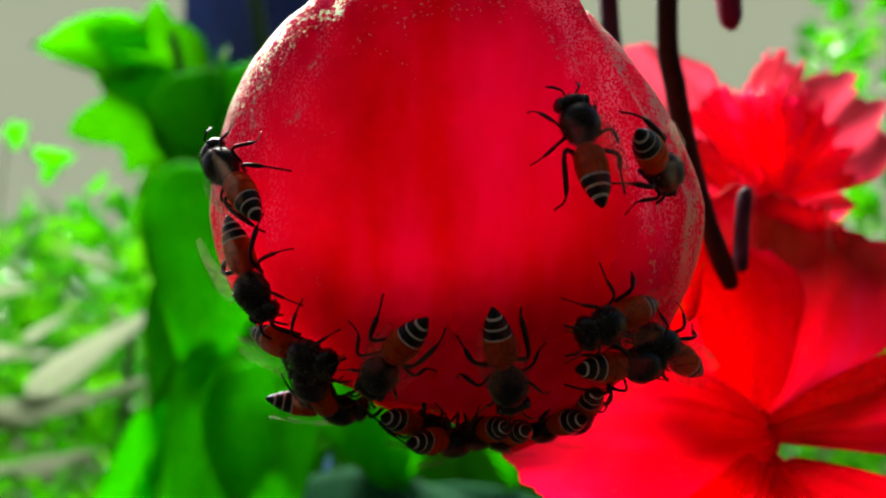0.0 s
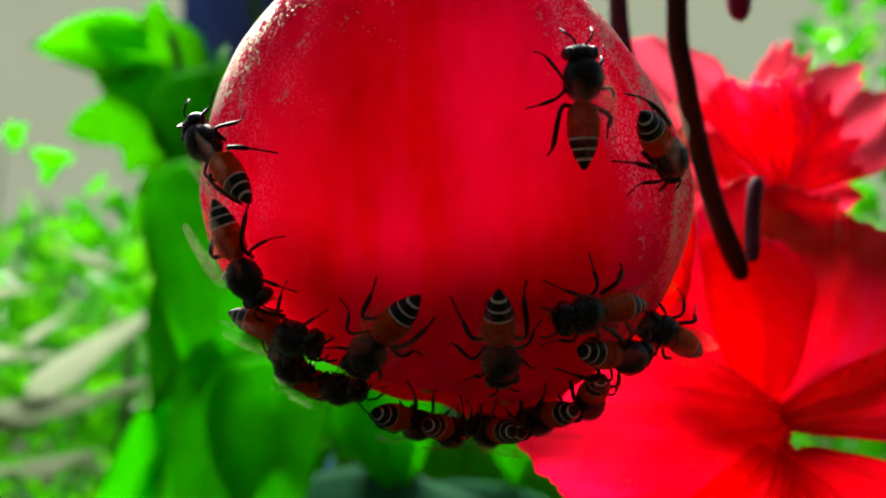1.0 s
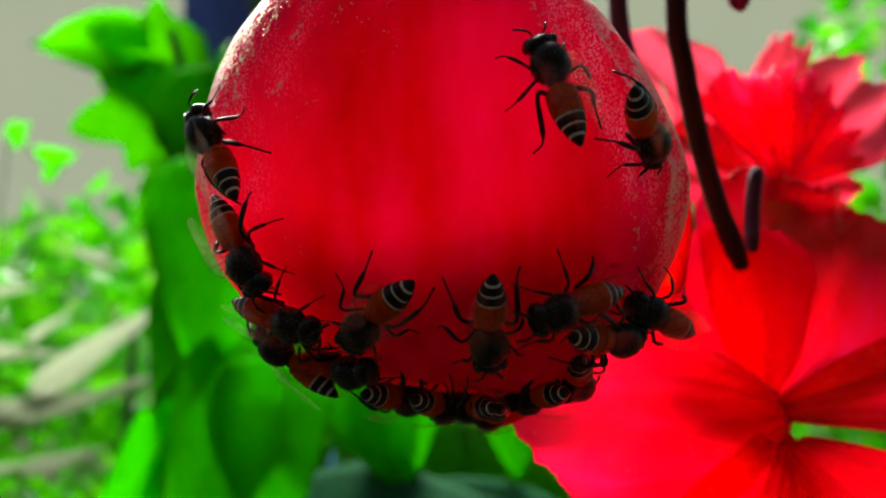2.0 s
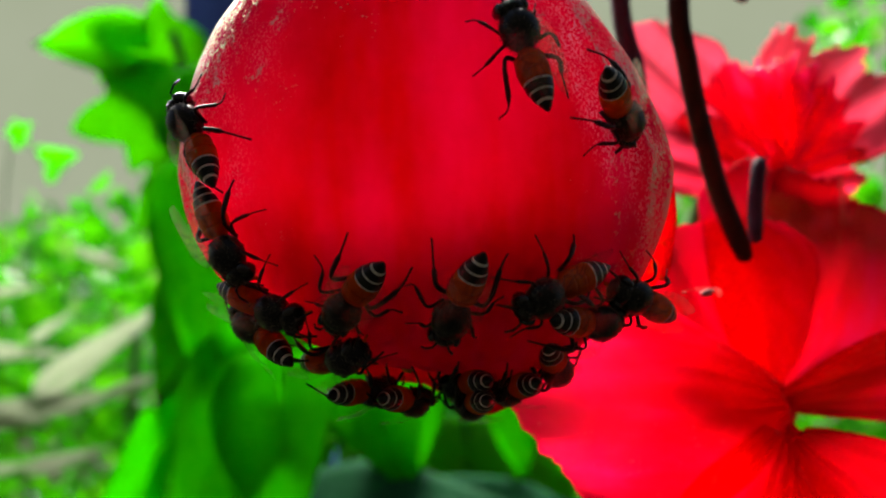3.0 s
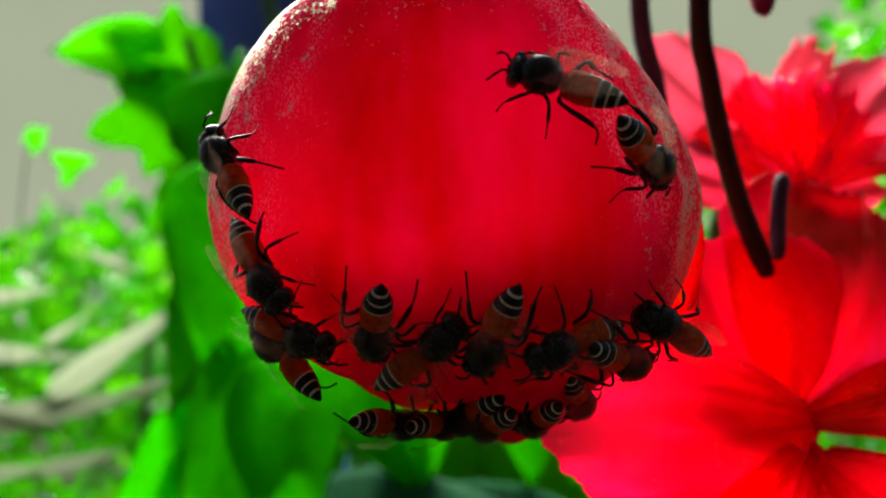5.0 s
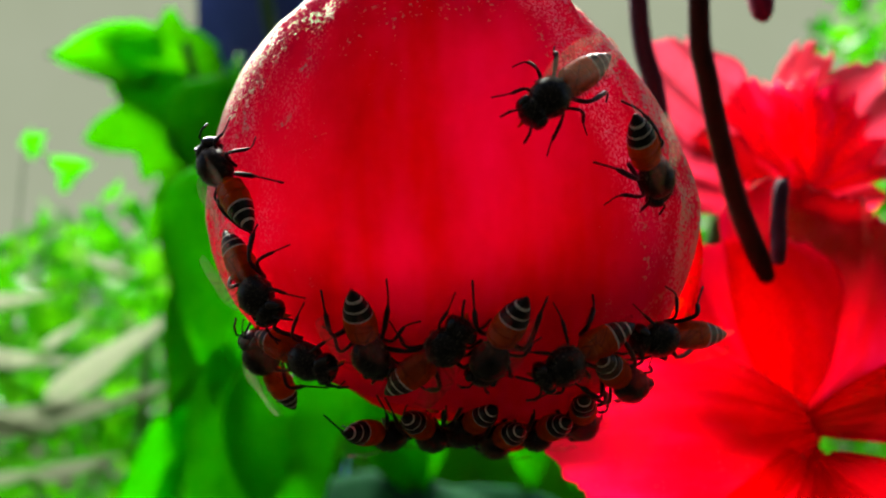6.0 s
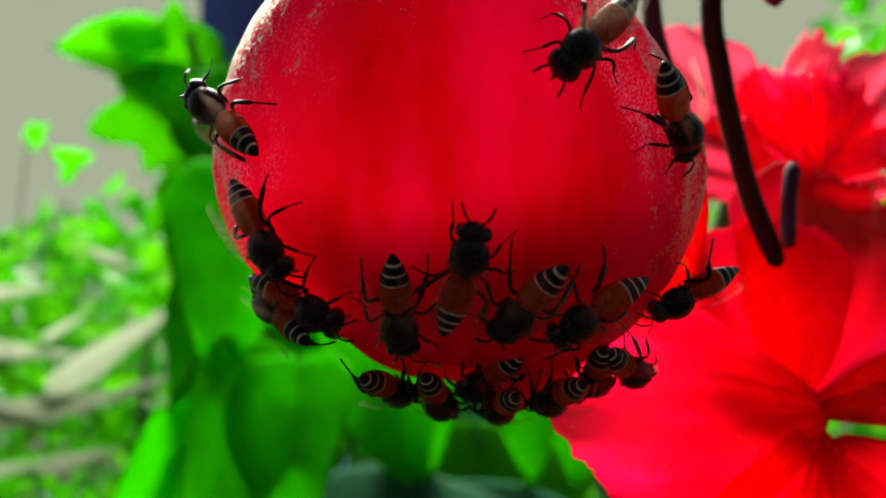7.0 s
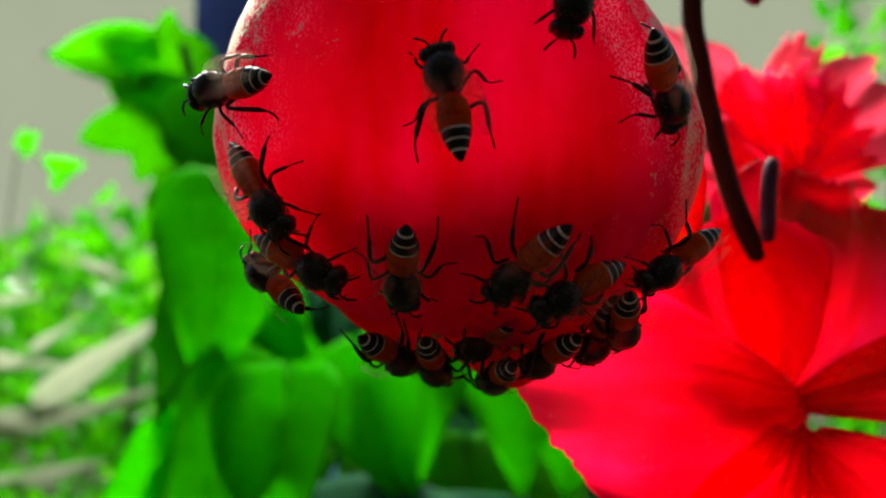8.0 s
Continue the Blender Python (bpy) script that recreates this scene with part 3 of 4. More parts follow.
def petal(length, width, cup, curl, ruffle, seed, tilt=0.0):
    """A ruffled petal that grows along +z from its base; cup bends its sides towards -y, curl bends its tip back."""
    def place(u, v):
        w = width * 0.5 * (0.16 + 0.84 * math.sin(min(1.0, v * 1.15) * math.pi / 2) ** 0.9) * (1 - 0.10 * max(0, v - 0.8) / 0.2)
        z = length * v * (1 - 0.16 * abs(u) ** 2.5 * v)
        frill = ruffle * v ** 2.2 * (math.sin(u * 8.5 + seed) + 0.7 * wave(u * 5 + seed, v * 2.0, seed)) + ruffle * 0.4 * abs(u) ** 3 * math.sin(v * 13 + seed)
        y = -cup * u * u * w + curl * length * v * v + frill
        y += 0.005 * width * math.sin(u * 21 + seed + 2 * wave(u * 3, v * 3, seed)) * (1 - v * 0.6) + 0.030 * width * wave(u * 2.4, v * 1.1, seed + 5)
        z += ruffle * (0.9 * wave(u * 6, seed, v) + 0.8 * wave(u * 19, seed, v)) * v ** 6
        return Vector((u * w, y, z + tilt * u * w))
    return sheet(44, 36, place, 0.35 * MM)


blossom = tagged(new("hanging_blossom"), "hanging red blossom with a large glossy bulging petal", "flower")
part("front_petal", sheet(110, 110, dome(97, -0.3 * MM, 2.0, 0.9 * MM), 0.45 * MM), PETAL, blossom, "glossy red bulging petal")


def shade_lobe(share, grow, seed, back=0.0, deep=1.0, wide=1.0):
    """A lobe added behind the front petal to keep the sun off its lower part."""
    whole = dome(95, grow, seed, 1.0 * MM)

    def place(u, v):
        p = whole(u * wide, v * (share + 0.10 * wave(u * 1.7, seed, 0) + 0.02 * wave(u * 7, seed, 4)))
        return Vector((p.x, p.y + back, p.z * deep))
    return place


# added lobes that shade the front petal's lower half from behind
part("inner_petal", sheet(60, 24, shade_lobe(0.48, -8.0 * MM, 21.0, wide=0.74), 0.4 * MM), SHADE_PETAL, blossom)
part("inner_petal", sheet(60, 24, shade_lobe(0.39, -9.5 * MM, 31.0, wide=0.8), 0.4 * MM), SHADE_PETAL, blossom)
# two more hang lower and also close the gap under the rim
part("inner_petal", sheet(60, 24, shade_lobe(0.36, -4.0 * MM, 44.0, 7 * MM, 1.48, 0.85), 0.4 * MM), SHADE_PETAL, blossom)
part("inner_petal", sheet(60, 24, shade_lobe(0.34, -5.0 * MM, 53.0, 9 * MM, 1.46, 0.85), 0.4 * MM), SHADE_PETAL, blossom)
side_petal = part("side_petal", petal(33 * MM, 17 * MM, 0.3, 0.05, 0.9 * MM, 2.6), SPECKLED, blossom, "red petal with brown-speckled edge")
side_petal.matrix_basis = pose(15.0 * MM, 3 * MM, 17 * MM, 0, 176, 0)
for k in range(9):
    a = k * 0.7
    x, z = 1.5 * MM * math.cos(a), -9 * MM - 1.6 * MM * (k % 3)
    part("stamen", tube(bend([(x, 4 * MM, 14 * MM), (x * 2, 3 * MM + x, 2 * MM), (x * 3 + 1 * MM, 2 * MM + x, z)], 5), [0.25 * MM] * 10 + [0.7 * MM], 6),
         YELLOW, blossom, "yellow stamen")
for x, y, z in ((4.2, -2.5, -19.2), (5.4, -1.5, -20.0), (6.3, -3.0, -19.4), (-2.0, -1.0, -19.0)):
    stamen = part("stamen", tube(bend([(0.3 * x * MM, 4 * MM, 12 * MM), (0.8 * x * MM, 1 * MM, -6 * MM), (x * MM, y * MM, z * MM)], 6), [0.25 * MM] * 11 + [0.5 * MM, 0.3 * MM], 6),
                  YELLOW, blossom, "yellow stamen")
    part("anther", egg_at((x * MM, y * MM, z * MM), 0.75 * MM), YELLOW, stamen)
part("flower_stalk", tube(bend([(0, -5.5 * MM, 21.5 * MM), (0, -2 * MM, 32 * MM), (3 * MM, 8 * MM, 60 * MM), (4 * MM, 14 * MM, 96 * MM)], 6),
                          [2.4 * MM, 2.0 * MM] + [1.5 * MM] * 17), GREEN_STALK, blossom)

# ---- standing blossoms beside it ----


def flower(label, centre, petals, skin):
    ob = tagged(new("red_blossom"), label, "flower", "red blossoms")
    ob.location = centre
    for x, y, z, rx, ry, rz, length, width, cup, curl, ruffle, seed, *skew in petals:
        p = part("petal", petal(length * MM, width * MM, cup, curl, ruffle * MM, seed, *skew), skin, ob)
        p.matrix_basis = pose(x * MM, y * MM, z * MM, rx, ry, rz)
    return ob


# position in mm, turn: rx tips it to or from the eye, ry turns it clockwise in sight, then length, width, cup, curl, ruffle, seed
low = flower("ruffled red blossom with broad soft petals beside the hanging one", (0.0400, 0.084, EYE - 0.0240), [
    (0, -3, 2, 6, -84, 0, 36.5, 32, 0.12, -0.15, 1.3, 1.3, 0.62),
    (0, 4, 0, 4, -24, 0, 25, 27, 0.45, 0.24, 1.2, 2.1),
    (1, 6, 1, 0, 20, 0, 32, 32, 0.25, 0.20, 1.6, 3.7),
    (1, 0, 1, 0, 74, 0, 31, 15, 0.5, -0.15, 0.8, 4.4),
    (1, -3, -3, 0, 134, 0, 38, 30, 0.2, -0.22, 1.4, 5.2),
    (-1, -4, -2, 0, -150, 0, 42, 26, 0.2, -0.24, 1.3, 6.8),
    (0, 1, -2, 0, 177, 0, 38, 34, 0.2, -0.20, 1.3, 9.1),
], RUFFLE)
part("flower_stalk", tube(bend([(0, 3 * MM, 0), (4 * MM, 20 * MM, -30 * MM), (8 * MM, 40 * MM, -200 * MM), (0, 60 * MM, -EYE + 0.0240)], 6),
                          [3 * MM] * 3 + [2.2 * MM] * 16), GREEN_STALK, low)
part("throat", egg_at((0.5 * MM, 4 * MM, -1 * MM), 4.5 * MM), RUFFLE, low)
high = flower("upper ruffled red blossom with frilled translucent petals", (0.0515, 0.106, EYE + 0.0085), [
    (0, -2, 0, -6, -24, 0, 19, 11, 0.3, 0.10, 2.0, 1.9),
    (1, -3, 0, -10, -4, 0, 18, 10, 0.3, 0.12, 2.2, 2.8),
    (0, -2, 0, -8, 19, 0, 20, 11, 0.3, 0.14, 2.2, 8.3),
    (0, -1, 0, -4, 44, 0, 17, 12, 0.3, 0.14, 2.0, 3.1),
], FRILL)
for x, y, z, ry, length, width, seed in ((-1, 3, 0, -38, 31, 17, 1.4), (1, 3, 0, 50, 27, 20, 3.3), (0, 6, 0, 17, 27, 9, 4.9),
                                         (1, 2, -2, 80, 16, 13, 2.2), (-1, 2, -2, -66, 19, 14, 8.8)):
    outer = part("outer_petal", petal(length * MM, width * MM, 0.2, 0.14, 2.2 * MM, seed), VEIL, high, "pale translucent petal")
    outer.matrix_basis = pose(x * MM, y * MM, z * MM, 0, ry, 0)
part("flower_stalk", tube(bend([(0, 3 * MM, 0), (-6 * MM, 22 * MM, -26 * MM), (-14 * MM, 50 * MM, -300 * MM), (-14 * MM, 70 * MM, -EYE - 0.0085)], 6),
                          [3 * MM] * 3 + [2.2 * MM] * 16), GREEN_STALK, high)

# bare stalks in front of the blossoms
def bare(name, line, radii, mat, label):
    ob = tagged(new(name), label, "stalk")
    part("stem", tube(line, radii, 10), mat, ob)
    part("cut_end", egg_at(line[-1], radii[-1] * 1.05), mat, ob)
    return ob


bare("bare_stalk", bend([(0.0322, 0.088, EYE + 0.090), (0.0297, 0.087, EYE + 0.0345), (0.0312, 0.088, EYE + 0.021), (0.0350, 0.089, EYE + 0.006), (0.0384, 0.088, EYE - 0.0044)], 8),
     [1.4 * MM] * 31 + [1.35 * MM, 1.1 * MM], STALK, "thin dark brown bare flower stalk with cut end")
bare("short_stalk", bend([(0.0395, 0.0855, EYE + 0.0080), (0.0386, 0.0848, EYE + 0.0032), (0.0380, 0.0838, EYE - 0.0022)], 5),
     [0.6 * MM] + [0.95 * MM] * 9 + [0.8 * MM], PURPLE, "short purple-brown stalk end beside a red blossom")
bare("rear_stalk", bend([(0.0235, 0.094, EYE + 0.092), (0.0235, 0.0935, EYE + 0.036), (0.0262, 0.094, EYE + 0.020), (0.0305, 0.095, EYE - 0.01)], 6),
     [1.4 * MM] * 19, PURPLE, "dark stalk hanging behind the blossom")

bud = tagged(new("drooping_bud"), "drooping pink flower bud on a thin stalk", "bud")
part("bud_tip", tube(bend([(0.0385, 0.09, EYE + 0.046), (0.0388, 0.09, EYE + 0.038), (0.0393, 0.09, EYE + 0.0325), (0.0398, 0.09, EYE + 0.0300)], 5),
                     [0.9 * MM, 1.1 * MM, 1.3 * MM, 1.5 * MM, 1.6 * MM, 1.7 * MM, 1.7 * MM, 1.7 * MM, 1.7 * MM, 1.65 * MM, 1.6 * MM, 1.5 * MM, 1.4 * MM, 1.2 * MM, 0.9 * MM, 0.4 * MM], 10), MAROON, bud)
part("bud_stalk", tube(bend([(0.0385, 0.09, EYE + 0.046), (0.038, 0.092, EYE + 0.07), (0.036, 0.10, EYE + 0.095)], 5), [0.8 * MM] * 11), STALK, bud)

# twig overhead from which blossom, bud and stalks hang, on its own slender trunk
bough = tagged(new("overhead_branch"), "slender branch above the hanging blossom", "branch")
part("bough", tube(bend([(-0.08, 0.11, EYE + 0.098), (-0.0, 0.088, EYE + 0.095), (0.04, 0.094, EYE + 0.094), (0.12, 0.12, EYE + 0.10), (0.5, 0.3, EYE + 0.16)], 8), [2.5 * MM] * 24 + [3.5 * MM] * 9), STALK, bough)
part("trunk", tube(bend([(0.5, 0.3, EYE + 0.2), (0.52, 0.31, 0.6), (0.5, 0.3, 0.0)], 8), [4 * MM] * 8 + [7 * MM] * 9), STALK, bough)

# ---- bees ----


def lathe(profile, bm=None, sides=16, flat=1.0, at=(0, 0, 0)):
    """A body turned round the y axis from (y, radius) pairs; flat squeezes its height."""
    bm = bm or bmesh.new()
    rings = []
    for y, r in profile:
        rings.append([bm.verts.new((at[0] + r * math.cos(2 * math.pi * k / sides), at[1] + y, at[2] + flat * r * math.sin(2 * math.pi * k / sides))) for k in range(sides)])
    for a, b in zip(rings, rings[1:]):
        for k in range(sides):
            bm.faces.new((a[k], a[(k + 1) % sides], b[(k + 1) % sides], b[k]))
    bm.faces.new(rings[0][::-1])
    bm.faces.new(rings[-1])
    bmesh.ops.recalc_face_normals(bm, faces=bm.faces[:])
    return bm


def egg(rx, ry, rz, at=(0, 0, 0), rings=12, sides=16):
    bm = bmesh.new()
    bmesh.ops.create_uvsphere(bm, u_segments=sides, v_segments=rings, radius=1)
    bmesh.ops.scale(bm, vec=(rx, ry, rz), verts=bm.verts)
    bmesh.ops.translate(bm, vec=at, verts=bm.verts)
    return bm


def hairs(rx, ry, rz, at, count, length, seed, keep=lambda d: True):
    """Short hairs all over an egg."""
    r, bm = random.Random(seed), bmesh.new()
    while count:
        d = Vector((r.gauss(0, 1), r.gauss(0, 1), r.gauss(0, 1))).normalized()
        if not keep(d):
            continue
        count -= 1
        p = Vector((d.x * rx, d.y * ry, d.z * rz)) + Vector(at)
        tip = p + (d + Vector((r.gauss(0, 0.35), r.gauss(-0.3, 0.35), r.gauss(0, 0.35)))).normalized() * length * r.uniform(0.5, 1.2)
        s = d.orthogonal().normalized() * 0.026 * MM
        t = d.cross(s).normalized() * 0.026 * MM
        a, b, c, e = (bm.verts.new(q) for q in (p + s, p - s + t, p - s - t, tip))
        for f in ((a, b, e), (b, c, e), (c, a, e)):
            bm.faces.new(f)
    return bm


def abdomen_radius(y):
    """Radius along the abdomen, y from 0 at the waist to -5.4 at the tip, in mm."""
    s = -y / 5.4
    return (0.22 * (1 - s) + 1.13 * math.sqrt(max(0.0, 1 - ((s - 0.41) / 0.605) ** 2)) ** 1.7) * min(1, 0.4 + 4 * s)


def tergite(y0, y1, banded):
    ys = [y0 + (y1 - y0) * k / 8 for k in range(9)]
    prof = [(y * MM, (abdomen_radius(y) * (1.0 if k else 0.94) + 0.05 * (k / 8)) * MM) for k, y in enumerate(ys)]
    bm = lathe(prof, sides=20, flat=0.90)
    if banded:
        for f in bm.faces:
            c = f.calc_center_median()
            k = (c.y / MM - y0) / (y1 - y0)
            if 0.02 < k < 0.30 and len(f.verts) == 4 and c.z > -0.9 * MM:
                f.material_index = 1
    return bm


LEGS = {  # joints in mm on the right side: hip, knee, ankle, toe
    "fore": ((0.5, 1.2, -0.9), (1.7, 2.2, 0.0), (2.4, 3.0, -1.0), (2.9, 3.7, -1.9)),
    "middle": ((0.6, 0.2, -1.0), (2.2, 0.2, 0.2), (3.1, -0.3, -1.1), (4.0, -0.6, -1.9)),
    "hind": ((0.6, -0.6, -1.0), (2.0, -1.7, 0.4), (2.6, -3.1, -0.6), (2.9, -4.3, -1.9)),
}


def leg(kind, side, r):
    j = [Vector((side * (x + r.gauss(0, 0.15)), y + r.gauss(0, 0.35), z)) * MM for x, y, z in LEGS[kind]]
    line = bend(j, 5)
    fat = {"fore": 0.13, "middle": 0.14, "hind": 0.19}[kind]
    return tube(line, [fat * MM * (1.0 if k < 5 else 0.9 if k < 10 else 0.45) * (1.25 if 6 < k < 10 else 1) for k in range(len(line))], 7), j[0]


def wing(length, width, side, spread, lift, base):
    def place(u, v):
        w = width * 0.5 * math.sin(math.pi * (0.08 + 0.86 * v) ** 0.75) ** 0.7
        return Vector((u * w - width * 0.12 * v, -length * v, 0.05 * length * math.sin(v * 3) + 0.06 * width * u * math.sin(8 * v)))
    bm = sheet(6, 12, place, 0.02 * MM)
    m = Matrix.Translation(Vector(base) * MM) @ pose(0, 0, 0, lift, 0, spread * side)
    bmesh.ops.transform(bm, matrix=m @ Matrix.Diagonal((side, 1, 1, 1)), verts=bm.verts)
    if side < 0:
        bmesh.ops.reverse_faces(bm, faces=bm.faces[:])
    return bm


def honey_bee(seed, spread, lift, label):
    r = random.Random(seed)
    ob = tagged(new("honey_bee"), label, "bee", "bees on the blossom")
    thorax = part("thorax", egg(1.55 * MM, 1.7 * MM, 1.4 * MM, (0, 1.25 * MM, 0.05 * MM)), CHITIN, ob, "black thorax")
    part("fur", hairs(1.5 * MM, 1.65 * MM, 1.35 * MM, (0, 1.25 * MM, 0.05 * MM), 800, 0.26 * MM, seed, lambda d: d.z > -0.6), FUZZ, thorax, "pale grey fur")
    head = part("head", egg(1.25 * MM, 0.75 * MM, 1.15 * MM, (0, 3.05 * MM, -0.45 * MM)), CHITIN, ob, "black head")
    part("face_fur", hairs(1.2 * MM, 0.72 * MM, 1.1 * MM, (0, 3.05 * MM, -0.45 * MM), 220, 0.28 * MM, seed + 1, lambda d: abs(d.x) < 0.6), FUZZ, head)
    for s in (-1, 1):
        part("eye", egg(0.42 * MM, 0.55 * MM, 0.85 * MM, (s * 1.0 * MM, 3.1 * MM, -0.35 * MM), 8, 12), EYESKIN, head)
        part("antenna", tube([(s * 0.3 * MM, 3.6 * MM, -0.3 * MM), (s * 0.7 * MM, 4.1 * MM, 0.1 * MM), (s * 1.1 * MM, 4.6 * MM, -0.3 * MM), (s * 1.3 * MM, 5.0 * MM, -1.0 * MM)],
                             [0.09 * MM, 0.09 * MM, 0.11 * MM, 0.09 * MM], 6), CHITIN, head)
    part("tongue", tube([(0, 3.5 * MM, -1.3 * MM), (0, 3.6 * MM, -2.0 * MM)], [0.2 * MM, 0.08 * MM], 6), AMBER, head)
    abdomen = part("abdomen", lathe([(0.3 * MM, 0.3 * MM), (-0.2 * MM, 0.3 * MM)], sides=10), CHITIN, ob)
    abdomen.matrix_basis = pose(0, -0.2 * MM, -0.05 * MM, -6 + r.gauss(0, 3), 0, r.gauss(0, 4))
    cuts = [0, -1.1, -2.1, -2.95, -3.75, -4.5, -5.42]
    for k in range(6):
        part("tergite", tergite(cuts[k], cuts[k + 1], k >= 3), (AMBER,) if k < 3 else (CHITIN, BAND), abdomen,
             "amber segment" if k < 3 else "black segment with pale band" if k < 5 else "black tip")
    for kind in LEGS:
        for s in (-1, 1):
            bm, hip = leg(kind, s, r)
            bmesh.ops.translate(bm, vec=-hip, verts=bm.verts)
            part("leg", bm, CHITIN, ob).location = hip
    for s in (-1, 1):
        part("forewing", wing(6.2 * MM, 1.9 * MM, s, spread, lift, (s * 0.9, 1.4, 1.2)), WING, ob, "clear brownish wing")
        part("hindwing", wing(4.4 * MM, 1.4 * MM, s, spread + 9, lift - 2, (s * 0.9, 0.9, 1.05)), WING, ob, "clear brownish wing")
    return ob


def petal_at():
    """Millimetres by which the blossom's middle stands right of, beyond and above the first eye, time by time."""
    return [
        (0, 1.33, 64.00, 4.03),
        (0.5, 0.25, 64.00, 4.59),
        (1, -1.07, 64.00, 4.87),
        (2.5, -1.59, 64.00, 4.41),
        (3, -3.22, 64.00, 4.86),
        (3.5, -3.18, 64.00, 4.35),
        (4, -3.13, 64.00, 4.38),
        (4.5, -2.88, 64.00, 4.00),
        (6, -3.22, 64.00, 3.64),
        (6.5, -4.37, 64.00, 5.18),
        (7, -3.85, 64.00, 5.48),
        (7.5, -2.32, 64.00, 6.06),
        (8, -1.75, 64.00, 6.66),
    ]


def small_fly():
    ob = tagged(new("small_fly"), "tiny pale winged insect in flight", "fly")
    part("body", egg(0.4 * MM, 1.0 * MM, 0.4 * MM), PINKISH, ob, "pale slender body")
    for s in (-1, 1):
        part("wing", wing(2.6 * MM, 1.0 * MM, s, 60, 8, (s * 0.3, 0.4, 0.4)), WING, ob, "clear wing")
    return ob


FLY = small_fly()
KINDS = [honey_bee(5, 2, -9, "small honey bee with amber and black abdomen on a petal"),
         honey_bee(6, 9, -7, "small dark honey bee with wings apart on a petal"),
         honey_bee(7, 0, -11, "small honey bee with banded tail clinging to petal rim")]
